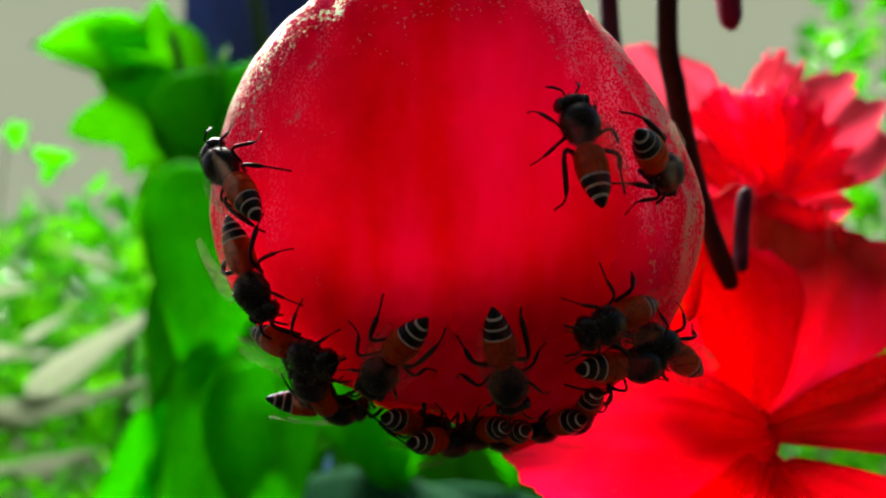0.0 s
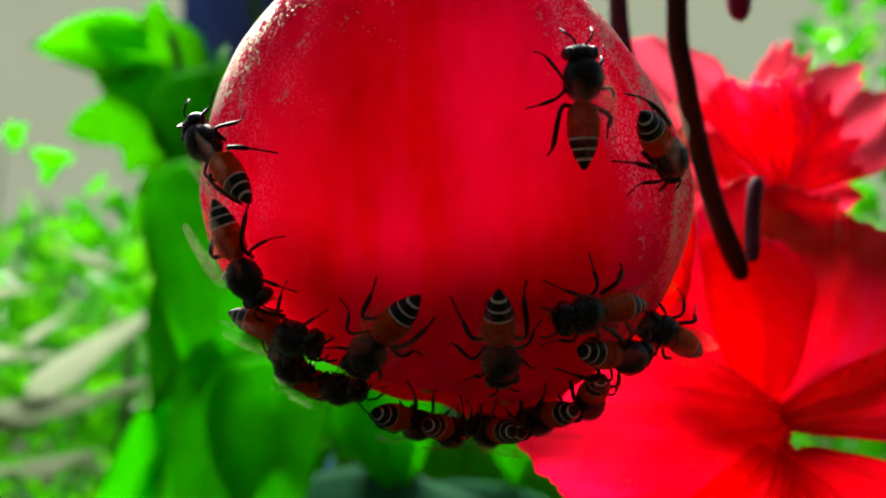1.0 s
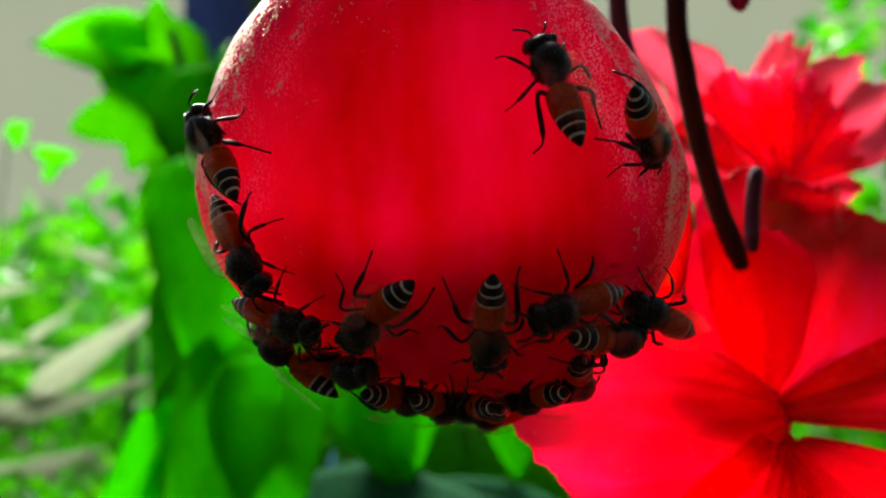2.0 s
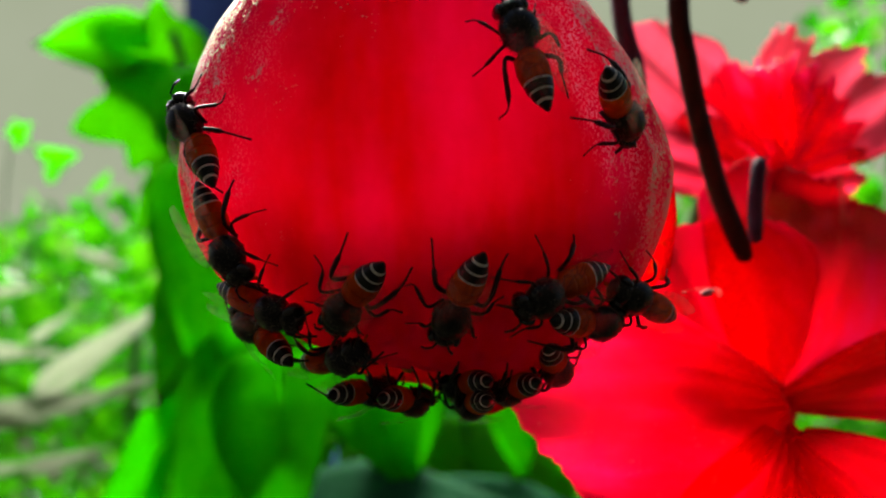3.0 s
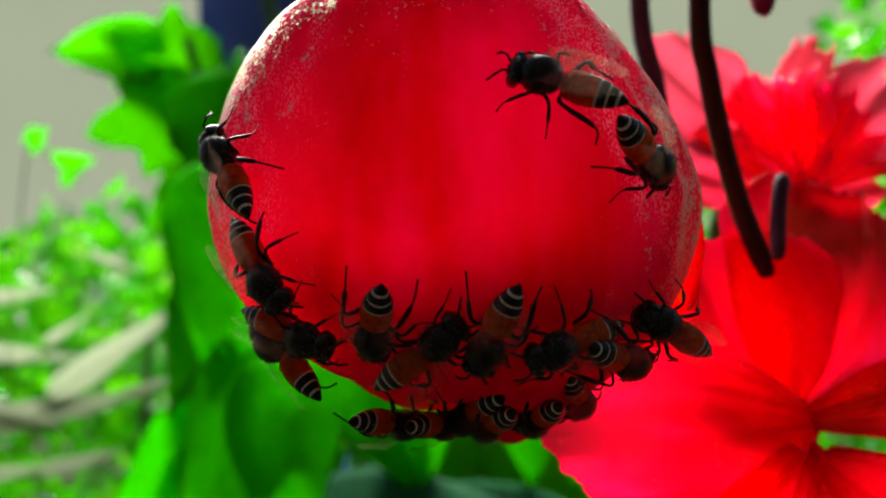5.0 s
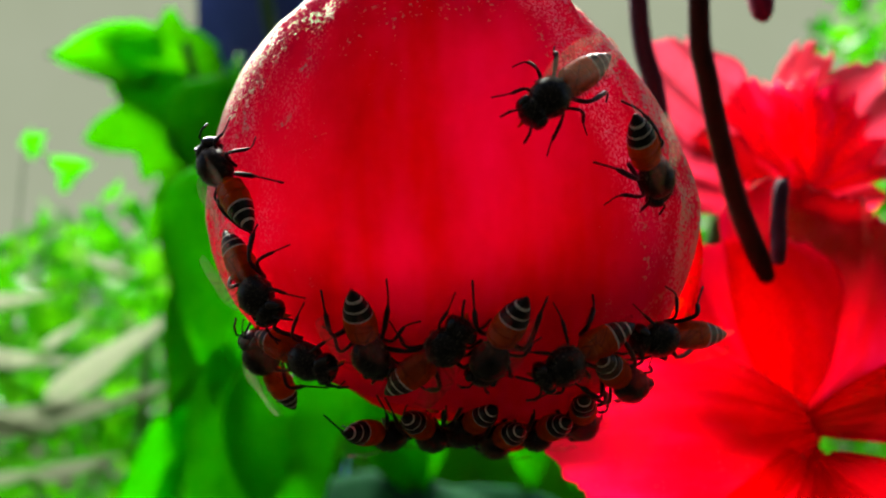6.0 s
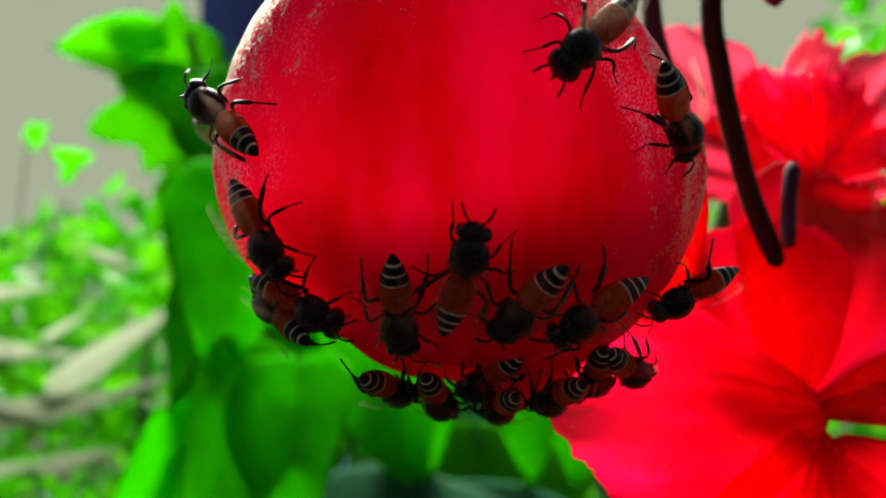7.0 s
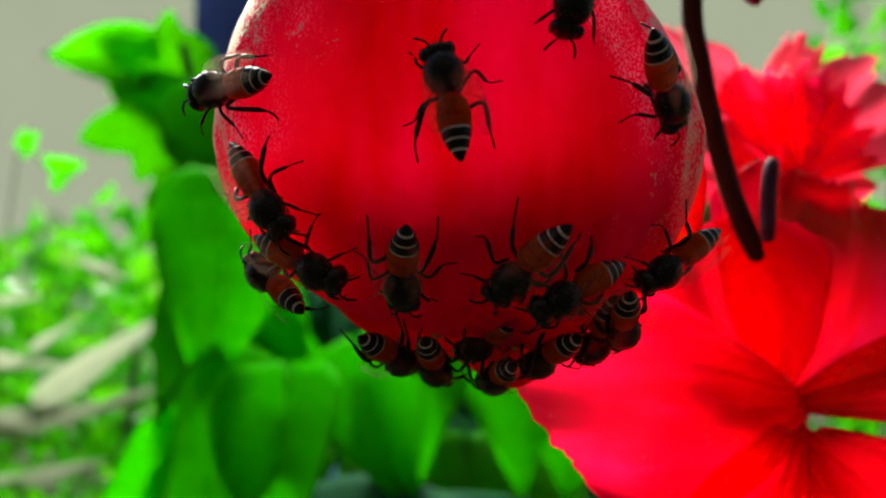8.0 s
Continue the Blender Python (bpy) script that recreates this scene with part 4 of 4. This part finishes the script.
# each bee's path on the blossom: seconds, millimetres from its middle, turn in degrees
BEES = {
    "b1": [
        (0, -18.6, -10.7, 2, 104, -51, -48), (0.5, -18.8, -10.6, 2, 109, -46, -49), (1, -19.1, -10.4, 2.1, 114, -42, -50), (2.5, -18.4, -10.9, 1.9, 103, -37, -51),
        (3, -18.6, -10.7, 1.8, 105, -39, -51), (3.5, -18.4, -10.9, 2, 105, -41, -50), (4, -18.3, -11, 2, 104, -42, -50), (4.5, -18.5, -10.8, 2.2, 103, -43, -50),
        (6, -18.5, -10.8, 2, 107, -40, -51), (6.5, -19.5, -10, 2.4, 115, -48, -49), (7, -20.1, -9.5, 3, 116, -51, -48), (7.5, -19.4, -10.1, 1.8, -3, -83, 72),
        (8, -19.6, -10, 2, -21, -80, 89),
    ],
    "b2": [
        (0, -17.1, -10.9, -6.4, -93, 30, 140), (0.5, -16.7, -11.1, -6.5, -114, -6, 151), (1, -17, -10.8, -7, -102, 23, 141), (2.5, -16, -11.4, -6.7, -90, 37, 140),
        (3, -16.2, -11.2, -7.1, -93, 33, 140), (3.5, -16, -11.5, -6.6, -91, 41, 139), (4, -16.2, -11.3, -6.9, -90, 38, 138), (4.5, -15.6, -11.7, -6.7, -92, 43, 139),
        (6, -16.2, -11.4, -6.7, -91, 44, 136), (6.5, -16.1, -11.2, -7.4, -98, 35, 138), (7, -16.1, -11.2, -7.4, -96, 36, 138), (7.5, -15.9, -11.4, -7.2, -94, 38, 139),
        (8, -16.1, -11.2, -7.3, -96, 37, 138),
    ],
    "b3": [
        (0, -13.4, -9.8, -12.4, -144, 55, 87), (0.5, -13.6, -9.4, -12.7, -143, 53, 89), (1, -13.9, -9.3, -12.7, -146, 52, 91), (2.5, -13.2, -10, -12.1, -142, 57, 87),
        (3, -13.3, -9.8, -12.4, -142, 55, 90), (3.5, -13.4, -10.2, -11.8, -141, 55, 95), (4, -13.8, -9.8, -12, -141, 55, 92), (4.5, -13.5, -10.4, -11.5, -139, 55, 101),
        (6, -12.8, -9.9, -12.6, -141, 55, 85), (6.5, -13.1, -9.3, -13.2, -139, 47, 102), (7, -13.1, -9.5, -13, -134, 47, 105), (7.5, -13, -10, -12.3, -136, 53, 98),
        (8, -12.8, -9.9, -12.6, -132, 49, 106),
    ],
    "walker": [
        (0, -12, -3.3, -18.6, -165, 13, 100), (0.5, -12.1, -3.1, -18.4, -171, 22, 76), (1, -11, -4.2, -18.2, -169, 28, 68), (2.5, -8, -8.6, -16.5, 178, 41, 41),
        (3, -7.7, -7.9, -17.2, 166, 34, 31), (3.5, -5.5, -10.3, -15.5, 140, 28, 14), (4, -4.9, -10.2, -15.7, 131, 27, 15), (4.5, -2.9, -12.1, -13.5, 128, 40, 26),
        (6, -1.4, -12.9, -12.4, 129, 36, 20), (6.5, -0.6, -12.7, -12.8, 116, 37, 24), (7, 0.4, -14.1, -10.1, 110, 11, 5), (7.5, -0.1, -15.6, -3.8, 89, -10, -2),
        (8, -1, -15.9, 0.3, 84, -17, -1),
    ],
    "b3c": [
        (0, -12.3, -6.6, -16.3, 149, 11, -24), (0.5, -12.3, -7.7, -15.5, 166, -46, -128), (1, -13.5, -4.5, -16.9, 148, 11, -35), (2.5, -13.7, -7.2, -15, 154, -45, -105),
        (3, -14.7, -6.7, -14.8, 153, -45, -108), (3.5, -15.9, -5.6, -14.7, 140, 13, -35), (4, -14.4, -7.5, -14.3, 147, -45, -96), (4.5, -14.7, -7.8, -13.8, 150, -49, -102),
        (6, -16.5, -5.6, -14.3, 132, 5, -45), (6.5, -16.3, -5.9, -14.2, 141, -39, -94), (7, -15.8, -7, -13.7, 150, -49, -110), (7.5, -16.2, -7.3, -13.1, 159, -52, -117),
        (8, -16.7, -5.7, -14, 153, -44, -110),
    ],
    "b4": [
        (0, -5.8, -12, -13.1, -117, -28, -172), (0.5, -5.9, -12, -12.9, -114, -28, -172), (1, -5.9, -11.8, -13.3, -116, -33, -168), (2.5, -5.9, -12.8, -11.6, -127, -33, -171),
        (3, -5.9, -12.6, -11.9, -128, -32, -172), (3.5, -6.1, -12.7, -11.7, -130, -32, -172), (4, -6.2, -12.8, -11.4, -132, -24, -178), (4.5, -6.2, -13, -11.1, -134, -21, 180),
        (6, -6.8, -12.7, -11.5, -126, 6, 165), (6.5, -6.1, -12.4, -12.3, -121, 8, 165), (7, -5, -11.7, -13.7, -114, 2, 169), (7.5, -5.2, -11.9, -13.4, -123, -6, 174),
        (8, -4.7, -11.8, -13.6, -129, -4, 174),
    ],
    "b5": [
        (0, 3.5, -12.4, -13.7, -102, 16, 178), (0.5, 3.5, -12.7, -13.2, -115, 11, -180), (1, 3.9, -12.4, -13.7, -113, 9, -178), (2.5, 2.6, -13, -12.6, -113, -2, -175),
        (3, 2.5, -13.2, -12.3, -118, -14, -169), (3.5, 2.7, -13.4, -11.8, -124, -15, -168), (4, 2.4, -13.5, -11.6, -111, -19, -167), (4.5, 2.6, -13.3, -11.9, -119, -13, -170),
        (6, 3.2, -13.4, -11.8, -120, -15, -168), (6.5, 3.8, -12.8, -13, -115, -23, -161), (7, 4.8, -12.8, -13, -127, -21, -161), (7.5, 4, -13.1, -12.4, -129, -34, -155),
        (8, 4.6, -12.8, -13, -126, -27, -158),
    ],
    "b6": [
        (0, 12.2, -12.4, -9.6, -122, -69, -108), (0.5, 11.3, -12.7, -9.8, -143, -72, -87), (1, 11.6, -12.2, -10.8, -146, -70, -90), (2.5, 9.4, -12.9, -11.1, -119, -64, -118),
        (3, 10.4, -12.5, -11.2, -116, -60, -124), (3.5, 9.5, -12.7, -11.3, -110, -60, -125), (4, 8.7, -12.8, -11.6, -120, -65, -110), (4.5, 8.7, -12.7, -12, -130, -66, -105),
        (6, 9.7, -12.2, -12.7, -117, -54, -128), (6.5, 11.1, -11.6, -12.9, -115, -46, -133), (7, 10.4, -11.5, -13.6, -119, -44, -133), (7.5, 9.3, -11.8, -13.6, -126, -54, -123),
        (8, 9, -11.3, -14.8, -123, -53, -118),
    ],
    "b9": [
        (0, 18.1, -7.5, -12.7, 138, -57, -8), (0.5, 17.9, -7.4, -13, 145, -58, -14), (1, 20.3, -3.5, -13.8, 151, -56, -25), (2.5, 17.6, -8.3, -12.1, 147, -61, -19),
        (3, 18.7, -7.1, -12.5, 151, -61, -21), (3.5, 18.3, -7.6, -12.1, 135, -57, -4), (4, 18.1, -7.9, -12.1, 139, -58, -7), (4.5, 18.4, -7.8, -11.9, 133, -58, -7),
        (6, 18.6, -7.6, -11.8, -167, -61, -77), (6.5, 21.4, -3.3, -12.9, -159, -29, -93), (7, 20.5, -4.5, -12.6, -141, -28, -101), (7.5, 17.6, -8.5, -11.7, -128, -54, -103),
        (8, 18.4, -7.3, -12.4, -127, -39, -111),
    ],
    "b9b": [
        (0, 14, -9.9, -13.7, 178, 63, 109), (0.5, 13, -10.2, -13.8, -171, 62, 134), (1, 14.4, -8.6, -15.1, -167, 58, 134), (2.5, 13.2, -10.1, -13.9, -176, 62, 128),
        (3, 13.8, -9.7, -14.2, -173, 61, 133), (3.5, 13.7, -10, -13.8, -152, 57, 156), (4, 13.5, -10, -13.8, -156, 58, 153), (4.5, 13.8, -9.7, -14.1, -157, 58, 150),
        (6, 14.3, -8.4, -15.4, -141, 48, 168), (6.5, 16.4, -3, -18.6, -142, 41, 169), (7, 15.6, -3.1, -19.6, -151, 40, 157), (7.5, 14.1, -5.7, -18.3, -144, 39, 171),
        (8, 14.5, -5.8, -18, -139, 33, -172),
    ],
    "b7": [
        (0, 9.3, -14.6, 4.2, 77, -11, 15), (0.5, 9.5, -14.5, 4.6, 85, -8, 15), (1, 10.2, -14.2, 5.7, 101, -7, 17), (2.5, 7.5, -14.7, 6.2, 73, -22, 15),
        (3, 7.9, -14.4, 7.4, 83, -16, 15), (3.5, 7.5, -14.5, 7.5, 87, -21, 16), (4, 7, -14.6, 7.7, 74, -25, 16), (4.5, 7.7, -14.5, 7.5, 65, -35, 19),
        (6, 8.3, -14.3, 7.8, -64, -49, -180), (6.5, 9.6, -14, 7.8, -66, -52, -179), (7, 9.9, -14, 7.4, -71, -45, -175), (7.5, 7.9, -14.3, 8.3, -90, -11, -170),
        (8, 8.8, -14, 8.6, -96, -11, -169),
    ],
    "b8": [
        (0, 15.7, -12.4, 2.4, -102, 75, -140), (0.5, 15.6, -12.5, 1.7, -102, 71, -146), (1, 17.2, -11.6, 1.8, -101, 70, -142), (2.5, 15.1, -12.7, 2.4, -111, 66, -147),
        (3, 15.7, -12.4, 2.6, -109, 68, -143), (3.5, 15.3, -12.6, 2.7, -107, 71, -143), (4, 15, -12.7, 2.7, -102, 77, -137), (4.5, 15.3, -12.6, 2.4, -101, 73, -143),
        (6, 15.6, -12.5, 1.9, -108, 56, -149), (6.5, 17.3, -11.6, 1.8, -103, 47, -147), (7, 17.5, -11.5, 1.7, -100, 51, -146), (7.5, 15.9, -12.4, 1.5, -107, 55, -150),
        (8, 16.3, -12.1, 1.1, -106, 52, -150),
    ],
    "r1": [
        (0, -3.5, -3, -20.4, -151, 29, 156), (0.5, -3.7, -3, -20.7, -144, 24, 158), (1, -3.6, -3, -21.8, -149, 26, 157), (2.5, -5.1, -3, -20, -160, 32, 155),
        (3, -5.7, -3, -21, -166, 29, 156), (3.5, -6, -3, -20.9, -155, 31, 155), (4, -5.7, -3, -21.1, -164, 40, 150), (4.5, -5.5, -3, -21, -156, 40, 150),
        (6, -6.8, -3, -21.1, -156, 23, 158), (6.5, -6.4, -3, -21, -150, 15, 161), (7, -6.3, -3, -21.3, -152, 13, 162), (7.5, -6.4, -3, -20.4, -152, 16, 161),
        (8, -6, -3, -21.1, -150, 20, 160),
    ],
    "r2": [
        (0, -1, -3, -21.8, -157, 36, 153), (0.5, -0.6, -3, -22.3, -154, 4, 165), (1, -0.2, -3, -22.6, -154, 10, 163), (2.5, -1.3, -3, -20.8, -157, 14, 162),
        (3, -1.9, -3, -21.9, -161, 16, 161), (3.5, -2.6, -3, -21.1, -154, 19, 160), (4, -1.5, -3, -21.3, -164, 20, 159), (4.5, -1.6, -3, -21.4, -166, 29, 156),
        (6, -2.5, -3, -21, -145, 6, 165), (6.5, -1.9, -3, -22.3, -145, 4, 166), (7, -2, -3, -22.3, -142, -1, 167), (7.5, -2.6, -3, -21.3, -149, -5, 168),
        (8, -2.2, -3, -21.9, -144, -7, 169),
    ],
    "r3": [
        (0, 2.4, -3, -21, -154, -17, -161), (0.5, 3.6, -3, -21.9, -159, -19, -160), (1, 4.2, -3, -22.7, -164, -21, -159), (2.5, 2.5, -3, -20.5, -164, -13, -162),
        (3, 3.4, -3, -20.5, -159, -16, -161), (3.5, 1, -3, -20.2, -147, -26, -157), (4, 1.5, -3, -19.1, -152, -19, -160), (4.5, 1.4, -3, -19.8, -142, -26, -157),
        (6, 1.3, -3, -20.6, -145, -20, -160), (6.5, 2.7, -3, -20.8, -140, -25, -157), (7, 2.5, -3, -20.5, -138, -27, -157), (7.5, 1.8, -3, -19, -139, -18, -160),
        (8, 2.5, -3, -19.5, -140, -27, -157),
    ],
    "r4": [
        (0, 4.6, -3, -21.2, -157, -8, -164), (0.5, 4.2, -3, -21.9, -155, -4, -165), (1, 4.2, -3, -22.8, -162, -5, -165), (2.5, 4.5, -3, -21.6, -153, 12, -171),
        (3, 4.3, -3, -22.2, -157, 2, -168), (3.5, 3.8, -3, -21.6, -155, 2, -167), (4, 3.9, -3, -21.6, -159, 6, -169), (4.5, 3.1, -3, -21.2, -152, -11, -163),
        (6, 4.2, -3, -21.8, -152, -11, -163), (6.5, 4.5, -3, -23.3, -157, -1, -166), (7, 4, -3, -22.9, -152, 2, -167), (7.5, 3.2, -3, -22.1, -154, -1, -166),
        (8, 3.7, -3, -22.9, -154, -1, -167),
    ],
    "r5": [
        (0, 8.6, -3, -20.4, -156, -21, -159), (0.5, 8.1, -3, -21.1, -154, -23, -158), (1, 9, -3, -21.6, -154, -17, -161), (2.5, 7.6, -3, -20.1, -157, -21, -159),
        (3, 8, -3, -20.9, -157, -12, -163), (3.5, 7.7, -3, -20.7, -155, -14, -162), (4, 7.4, -3, -20.3, -155, -11, -163), (4.5, 7.6, -3, -20.4, -152, -4, -165),
        (6, 8.1, -3, -21.1, -150, -10, -163), (6.5, 9.3, -3, -21.8, -150, -10, -163), (7, 9.1, -3, -22.1, -148, -12, -162), (7.5, 7.7, -3, -20.7, -150, -13, -162),
        (8, 8.2, -3, -21.2, -147, -18, -161),
    ],
    "r6": [
        (0, 11.4, -3, -19.2, -140, 4, -168), (0.5, 12.1, -3, -19.3, -140, 6, -169), (1, 13.2, -3, -19.8, -139, 11, -170), (2.5, 11.7, -3, -18.5, -140, 26, -177),
        (3, 11.9, -3, -18.9, -142, 28, -177), (3.5, 11.1, -3, -18.6, -138, 32, -179), (4, 11, -3, -18.5, -141, 39, 177), (4.5, 11.1, -3, -18.3, -136, 31, -179),
        (6, 11.8, -3, -19.9, -137, 20, -174), (6.5, 12.9, -3, -20.4, -137, 12, -171), (7, 12.8, -3, -20, -137, 13, -171), (7.5, 12, -3, -18.9, -131, 4, -168),
        (8, 12.9, -3, -19.3, -130, 2, -167),
    ],
}
HIVE = {}
for k, name in enumerate(BEES):
    HIVE[name] = KINDS[k] if k < 3 else copy_thing(KINDS[2 if name.startswith("r") else k % 2], Matrix())
tagged(HIVE["walker"], "small honey bee walking up the red petal")
tagged(HIVE["b1"], "small honey bee with bright rim-lit fur at the petal edge")


def motions():
    where = {t: Vector((x, y, z)) * MM + Vector((0, 0, EYE)) for t, x, y, z in petal_at()}
    walk(blossom, [(t, Matrix.Translation(p)) for t, p in where.items()])
    for k, (name, rows) in enumerate(BEES.items()):
        bee = HIVE[name]
        walk(bee, [(t, Matrix.Translation(where[t]) @ pose(x * MM, y * MM, z * MM, rx, ry, rz)) for t, x, y, z, rx, ry, rz in rows])
        belly = next(o for o in bee.children if o.name.startswith("abdomen"))
        rest = belly.matrix_basis.copy()
        walk(belly, [(0.25 * q, rest @ pose(0, 0, 0, 2.2 * math.sin(1.9 * q + k * 1.3), 0, 1.5 * math.sin(0.8 * q + k))) for q in range(33)])
    # the fly leaves from behind the blossom
    walk(FLY, [(t, pose(x * MM, y * MM, z * MM + EYE, 10, 0, rz)) for t, x, y, z, rz in (
        (0.0, 2, 76, -4, -60), (2.7, 2, 76, -4, -60), (2.8, 14, 76, -9, -70), (2.9, 29, 70, -4.2, -90), (3.0, 26.3, 70, -8.1, -60),
        (3.1, 42, 70, -6.9, -80), (3.2, 72, 72, -4, -80), (3.6, 220, 120, 60, -80), (8.0, 220, 120, 60, -80))])
    # the climbing bee sets its legs in turn
    for k, limb in enumerate(o for o in HIVE["walker"].children if o.name.startswith("leg")):
        rest = limb.matrix_basis.copy()
        side = 1 if rest.translation.x > 0 else -1
        walk(limb, [(0.125 * q, rest @ pose(0, 0, 0, 0, 0, (14 if q > 26 else 3) * side * math.sin(q * 1.6 + (0 if k % 4 in (0, 3) else math.pi)))) for q in range(65)])


motions()
